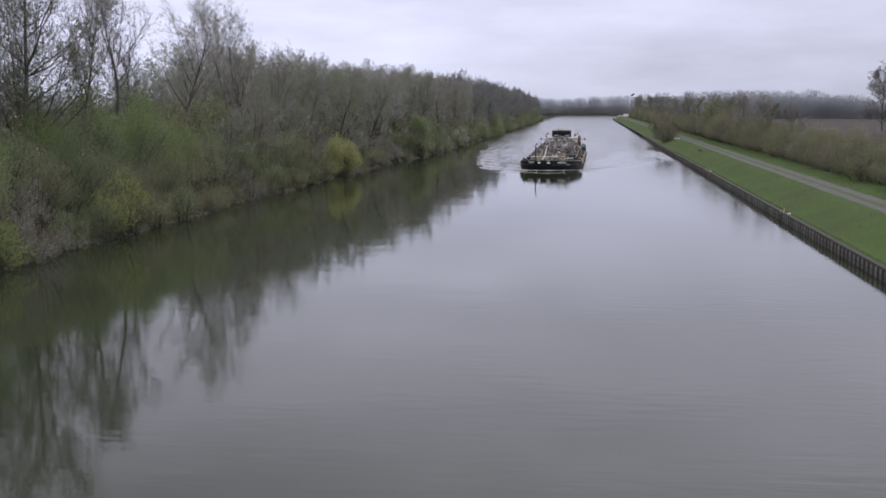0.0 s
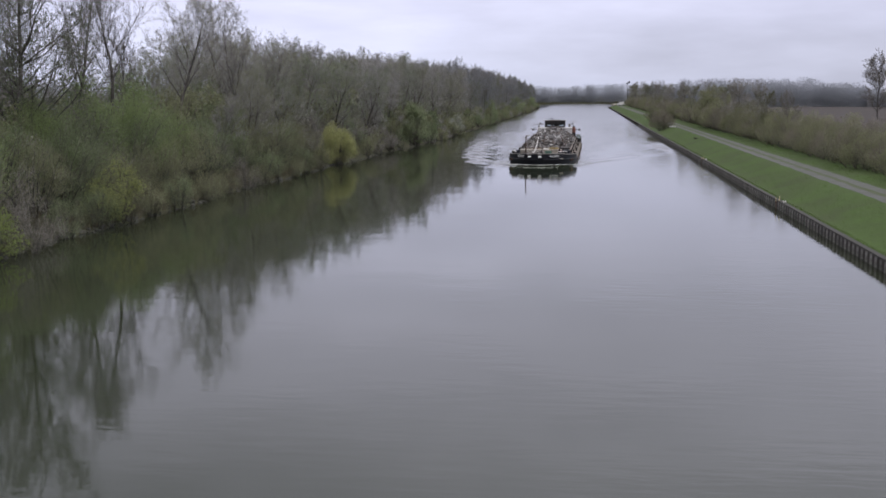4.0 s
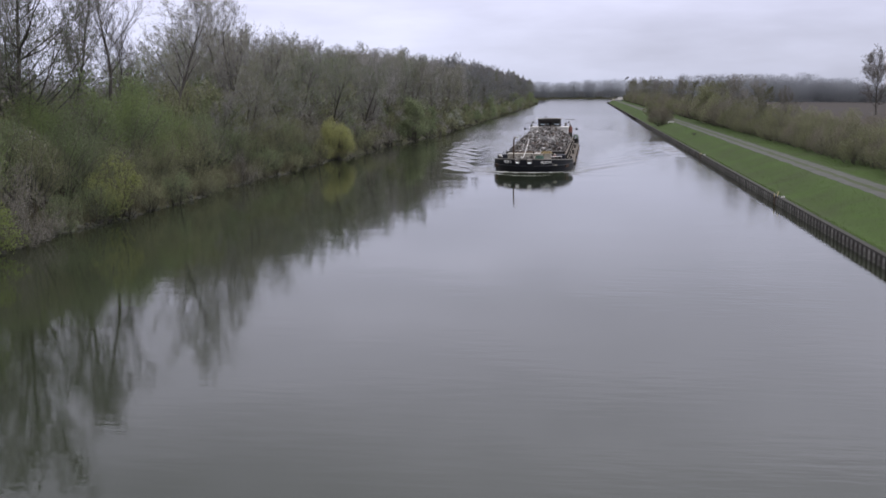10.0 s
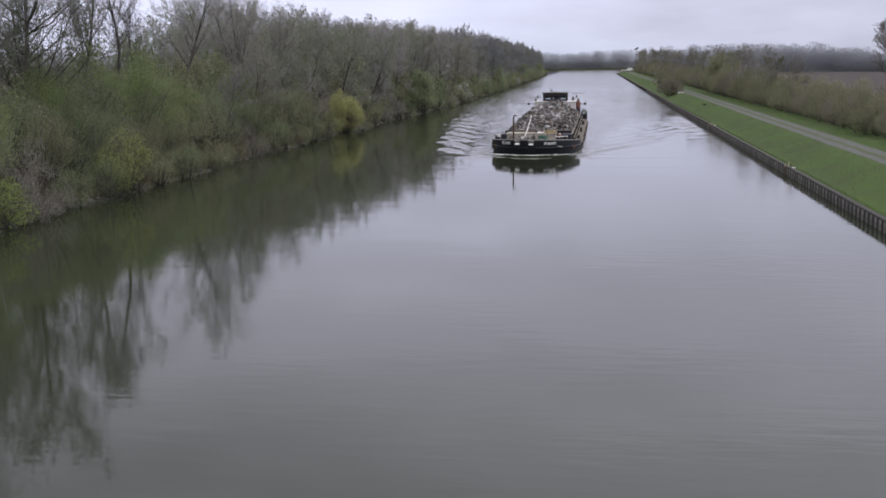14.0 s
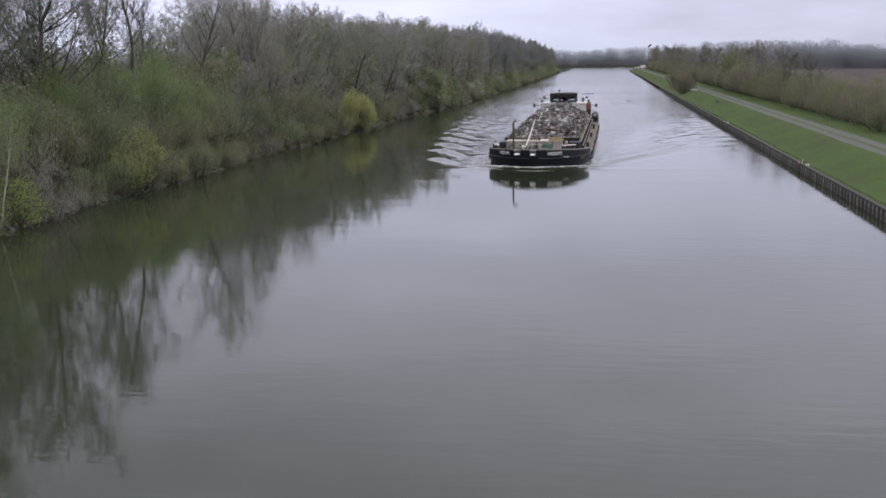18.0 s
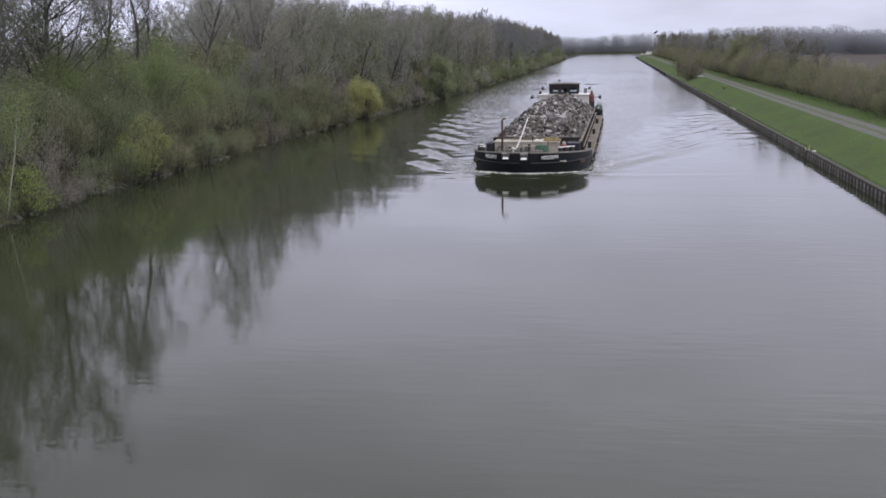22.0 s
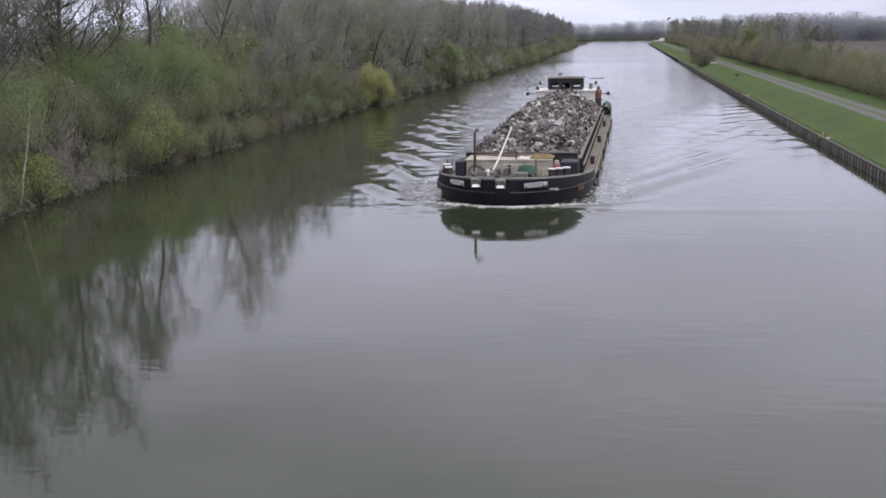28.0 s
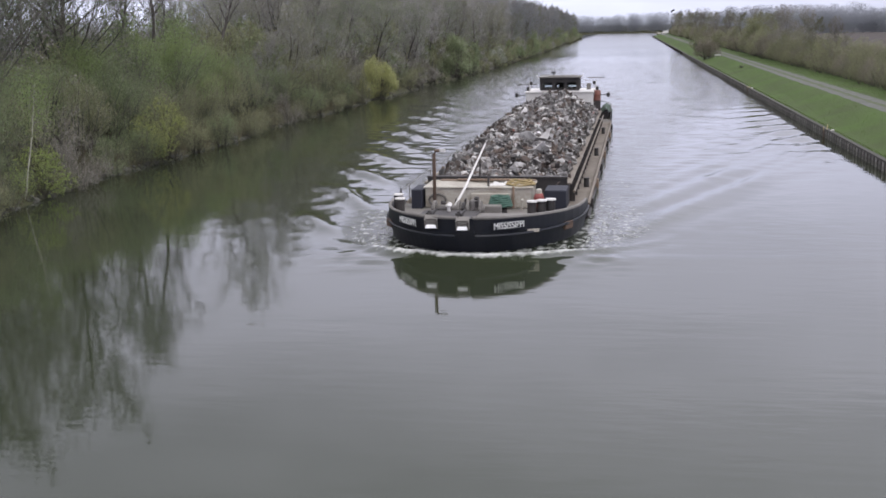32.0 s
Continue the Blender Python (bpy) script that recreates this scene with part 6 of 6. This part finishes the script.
def wake_height(x, y):
    """Height of the water about the moving hull; y is metres behind the stem, x across from the keel."""
    z = 0.0
    k = 2 * math.pi / 7.2
    for s, mid, slope, wide, grown, tall in ((-1, 2.8, 0.12, 1.1, 0.028, 0.17), (1, -0.3, 0.33, 1.2, 0.05, 0.05)):
        l = s * x - HALF
        if l > -1 and y > -3:
            # short steep crests that lean back from the bow
            run = y if s > 0 or y < 28 else 28 + 0.6 * (y - 28)
            band = (l - mid - slope * run) / (wide + grown * run)
            a = tall * min(1.0, max(0.0, (y - (3.5 if s < 0 else 0.5)) / 6)) * math.exp(-max(0, y - 10) / 95) * math.exp(-abs(band) ** 2.6)
            phase = k * (y - 1.6 * l if s < 0 else y - 2.6 * l) + 1.1 * noise.noise((l * 0.16, y * 0.10, 1.0 + s))
            c = 0.5 + 0.5 * math.sin(phase + 0.47)
            z += a * (1.9 * c ** (4.6 if s < 0 else 1.8) + 0.2 * noise.noise((l * 0.6, y * 0.5, 3.0)) + 0.2)
            # weaker crests further out
            band = (l - 7 - 0.31 * y) / (3.0 + 0.05 * y) if s < 0 else (l + 0.3 - 0.30 * y) / (2.0 + 0.05 * y)
            a = (0.045 if s > 0 else 0.007) * min(1.0, max(0.0, (y - 4) / 10)) * math.exp(-max(0, y - 30) / 90) * math.exp(-band * band)
            z += a * (1 + math.sin(k * 1.1 * (y - (0.75 if s < 0 else 2.3) * l) + 1.4 * noise.noise((l * 0.1, y * 0.08, 6.0))))
            if s > 0:  # steepened and thrown back at the wall
                a = 0.095 * math.exp(-((l - 15.0) / 3.0) ** 2) * math.exp(-(((y - 56) / 17) ** 2))
                z += a * (1 + math.sin(k * 1.35 * (y - 0.9 * l) + 1.2 * noise.noise((l * 0.2, y * 0.1, 7.0))))
    # bow wave: a breaking crest ahead of the stem that bends back on both sides, and water piled on the plating
    if -4 < y < 11 and abs(x) < 12:
        d, aft = off_hull(x, y), max(0.0, y)
        z += 0.17 * math.exp(-((y - bow_crest(x)) / 0.45) ** 2) * math.exp(-((x / 5.8) ** 4))
        z += 0.03 * math.exp(-(d / 0.7) ** 2) * max(0.0, 1 - aft / 11)
        if y > bow_crest(x):
            z += 0.05 * math.exp(-((d - 1.0) / 1.2) ** 2) * (noise.noise((x * 1.7, y * 1.7, 51)) + 0.6 * noise.noise((x * 4.0, y * 4.0, 52)))
    # the broad swell that the blunt bow pushes up ahead of itself
    if y < 9:
        ahead = math.hypot(max(0.0, abs(x) - 2.4), y - 1.0 if y < 1 else 0.4 * (y - 1.0))
        z += 0.07 * math.exp(-((ahead / 3.4) ** 2)) * math.exp(-((max(0.0, y - 1.0) / 2.2) ** 2))
    # broken ripples that fan out ahead of the shoulders
    z += 0.09 * math.exp(-(((abs(x) - 4.3) / 1.5) ** 2)) * math.exp(-((y / 2.2) ** 2)) * (0.5 + noise.noise((x * 1.1, y * 2.2, 31)) + 0.6 * noise.noise((x * 2.7, y * 5.0, 32)))
    # churned water along and astern
    near = math.exp(-max(0, abs(x) - HALF) / 4.5) * min(1, max(0, y / 8))
    z += near * (0.04 + 0.03 * noise.noise((x * 0.9, y * 0.5, 2)) + 0.022 * noise.noise((x * 2.1, y * 1.3, 4)))
    if y > 60:
        z += 0.03 * math.exp(-((abs(x) / (6 + (y - 60) * 0.06)) ** 2)) * math.exp(-(y - 60) / 120) * (1 + math.sin(y * 1.15 + 0.7 * noise.noise((x * 0.3, y * 0.3, 5))))
    # the low surge that runs ahead across the canal
    z += (0.027 if x > 0 else 0.025) * (1 + 0.5 * noise.noise((x * 0.25, 1.0, 41))) * math.exp(-(((y + 0.2 - 0.06 * abs(x) - 0.7 * noise.noise((x * 0.12, 2.0, 42))) / 0.95) ** 2)) * math.exp(-((x / (12.0 if x > 0 else 7.5)) ** 2))
    # wind-rough water astern
    z += (0.05 if y < 40 or x > 0 else min(0.10, 0.05 + 0.0025 * (y - 40))) * min(1, max(0, (y - 16) / 20)) * math.exp(-((x / (14.0 if x > 0 else 14.0 + 0.06 * max(0, y - 40))) ** 2)) * (0.6 + noise.noise((x * 0.55, y * 0.8, 13)) + 0.5 * noise.noise((x * 1.3, y * 2.0, 14)))
    # small chop everywhere behind the bow line
    behind = min(1, max(0, (y - abs(x) * 2.0 if x < 0 else y - 3 * max(0, x - HALF)) / 12))
    z += behind * 0.012 * noise.noise((x * 0.8, y * 0.9, 9)) + behind * (0.016 + 0.016 * noise.noise((x * 0.3, y * 0.5, 8)))
    return z


wake = thing("wake", "bow wave, diverging wake crests and churned water about the barge", "water", kind="stuff")
xs = np.concatenate([np.linspace(-24.0, 19.6, 176)])
ysw = np.concatenate([np.arange(-13, -4, 0.6), np.arange(-4, 60, 0.3), np.arange(60, 130, 0.45), np.arange(130, 300, 1.2)])
v = []
for y in ysw:
    fade = min(1, (y + 13) / 4.0, (300 - y) / 40)
    for x in xs:
        e = min(1.0, (x + 24.0) / 0.8, (19.6 - x) / 0.5)
        v.append((x, y, 0.006 - 0.02 * max(0.0, 1 - (y + 13) / 4) + max(0.0, wake_height(float(x), float(y))) * fade * max(e, 0.25)))
w = len(xs)
f = []
for j in range(len(ysw) - 1):
    for i in range(w - 1):
        f.append((j * w + i, j * w + i + 1, (j + 1) * w + i + 1, (j + 1) * w + i))
surf = np_mesh("wave_surface", np.array(v), f, STIRRED, True)
stir = []
for y in ysw:
    for x in xs:
        reach = HALF + min(1.7 if x < 0 else 2.6, 0.9 + 0.22 * max(0, y)) + 0.085 * max(0, y - 14) + 0.11 * max(0, y - 50) + 2.2 * noise.noise((x * 0.3, y * 0.16, 11)) + 0.8 * noise.noise((x * 1.1, y * 0.5, 12))
        close = max(0.0, min(1.0, (2.3 + 0.08 * max(0, y) + 0.5 * noise.noise((x * 0.6, y * 0.6, 15)) - off_hull(x, y)) / 0.5)) if -3 < y < 11 and abs(x) < 12 and y > bow_crest(x) - 0.2 else 0.0
        stir.append(close if y < 1 else max(close, 0.0, min(1.0, (reach - abs(x)) / (2.2 + 0.03 * max(0, y)) + 0.15)) * max(0.0, min(1.0, (y + 0.2) / 1.5, (270 - y) / 60)))
surf.attributes.new("stir", "FLOAT", "POINT").data.foreach_set("value", stir)
surf.attributes.new("foam", "FLOAT", "POINT").data.foreach_set("value", [foam_cover(float(x), float(y)) for y in ysw for x in xs])
part("wave_surface", surf, None, wake)


# foam: broken white water at the stem, shoulders and stern
def foam(name, spots, seed):
    rng = np.random.default_rng(seed)
    pieces = []
    for x, y, z, r in spots:
        n = 7
        a = np.arange(n) / n * 2 * math.pi
        rr = r * rng.uniform(0.55, 1.2, n)
        ring = np.stack([x + rr * np.cos(a), y + 1.5 * rr * np.sin(a), np.full(n, z)], 1)
        top = np.array([[x + rng.normal() * r * 0.2, y + rng.normal() * r * 0.2, z + r * rng.uniform(0.08, 0.3)]])
        k = np.arange(n)
        pieces.append((np.concatenate([ring, top]), np.stack([k, (k + 1) % n, np.full(n, n)], 1)))
    return tagged(part(name, np_mesh(name, *joined(pieces), FOAM), None, wake, "white foam"), kind="stuff")


pick = random.Random(31)
spots = []
for k in range(360):
    y = pick.uniform(-0.2, 8.5) if k < 320 else pick.uniform(0, 16)
    s = pick.choice((-1, 1))
    out = abs(pick.gauss(0, 0.22)) + 0.0
    x = s * ((half_width(y) if y > 0 else pick.uniform(0, 1.5)) * 0.97 + out + 0.045 * max(0, y) + 0.15)
    yy = y - 0.1 * max(0, 1 - y / 6) - pick.uniform(0.0, 0.35) * (1 - min(1, max(0, y) / 4))
    spots.append((x, yy, 0.005 + max(0, wake_height(x, yy)), pick.uniform(0.012, 0.045)))
for k in range(260):
    # the broken front of the bow wave, thinning outwards
    s, l = pick.choice((-1, 1, 1)), 2.6 * pick.random() ** 1.5 - 0.2
    y = 0.7 + (1.5 if s < 0 else 2.1) * max(0, l) + pick.gauss(0, 0.22 + 0.12 * max(0, l))
    x = s * (half_width(max(1.0, y)) + l)
    spots.append((x, y, 0.01 + max(0, wake_height(x, y)), pick.uniform(0.012, 0.045)))
for k in range(160):
    # froth drifting back along the flanks
    s, y = pick.choice((-1, 1)), 3 + 20 * pick.random() ** 1.6
    x = s * (half_width(y) + 0.15 + abs(pick.gauss(0, 0.55)))
    spots.append((x, y, 0.01 + max(0, wake_height(x, y)), pick.uniform(0.015, 0.07)))
foam("bow_foam", spots, 1)
# ---- pieces of the banks, last ----
for y in range(40, 330):
    ob = new("pile", PILE_MESH)
    ob.parent = wall
    ob.location = (0, y, 0)
pick = random.Random(41)
for k in range(300):
    y = 46 + 100 * pick.random() ** 1.2
    x = shore(y) + pick.gauss(-0.15, 0.25)
    ob = new("stone", STONES[k % 5])
    ob.parent = bank
    ob.matrix_local = Matrix.Translation((x, y, max(-0.05, ground_height(x, y)) + pick.uniform(-0.14, 0.04))) @ Euler((pick.uniform(-0.5, 0.5), pick.uniform(-0.5, 0.5), pick.uniform(0, 6))).to_matrix().to_4x4() @ Matrix.Scale(pick.choice((0.4, 0.5, 0.6, 0.7, 0.9, 1.3)) * pick.uniform(0.8, 1.2), 4)
b = Build()
for k in range(600):
    y = 46 + 230 * pick.random()
    x = shore(y) + pick.uniform(-1.0, 0.35)
    s, me = pick.uniform(0.35, 1.0), STONES[k % 5]
    b.add([(x + q.co.x * s, y + q.co.y * s, max(-0.05, ground_height(x, y)) + q.co.z * s) for q in me.vertices], [tuple(p.vertices) for p in me.polygons])
tagged(part("rubble", b, STONE, bank), kind="stuff")


# ---- the barge under way ----
def motions():
    rows = [(t, pose(x, 43.0 + 3.504 * (32 - t), 0, 0, 0, -0.45)) for t, x in ((0, -5.30), (6, -5.37), (14, -5.51), (22, -5.76), (27, -5.92), (32, -6.09))]
    for ob in [barge] + RIDERS:
        walk(ob, rows)
    walk(wake, [(t, pose(-5.7, 43.0 + 3.504 * (32 - t), 0)) for t in (0, 16, 32)])


motions()
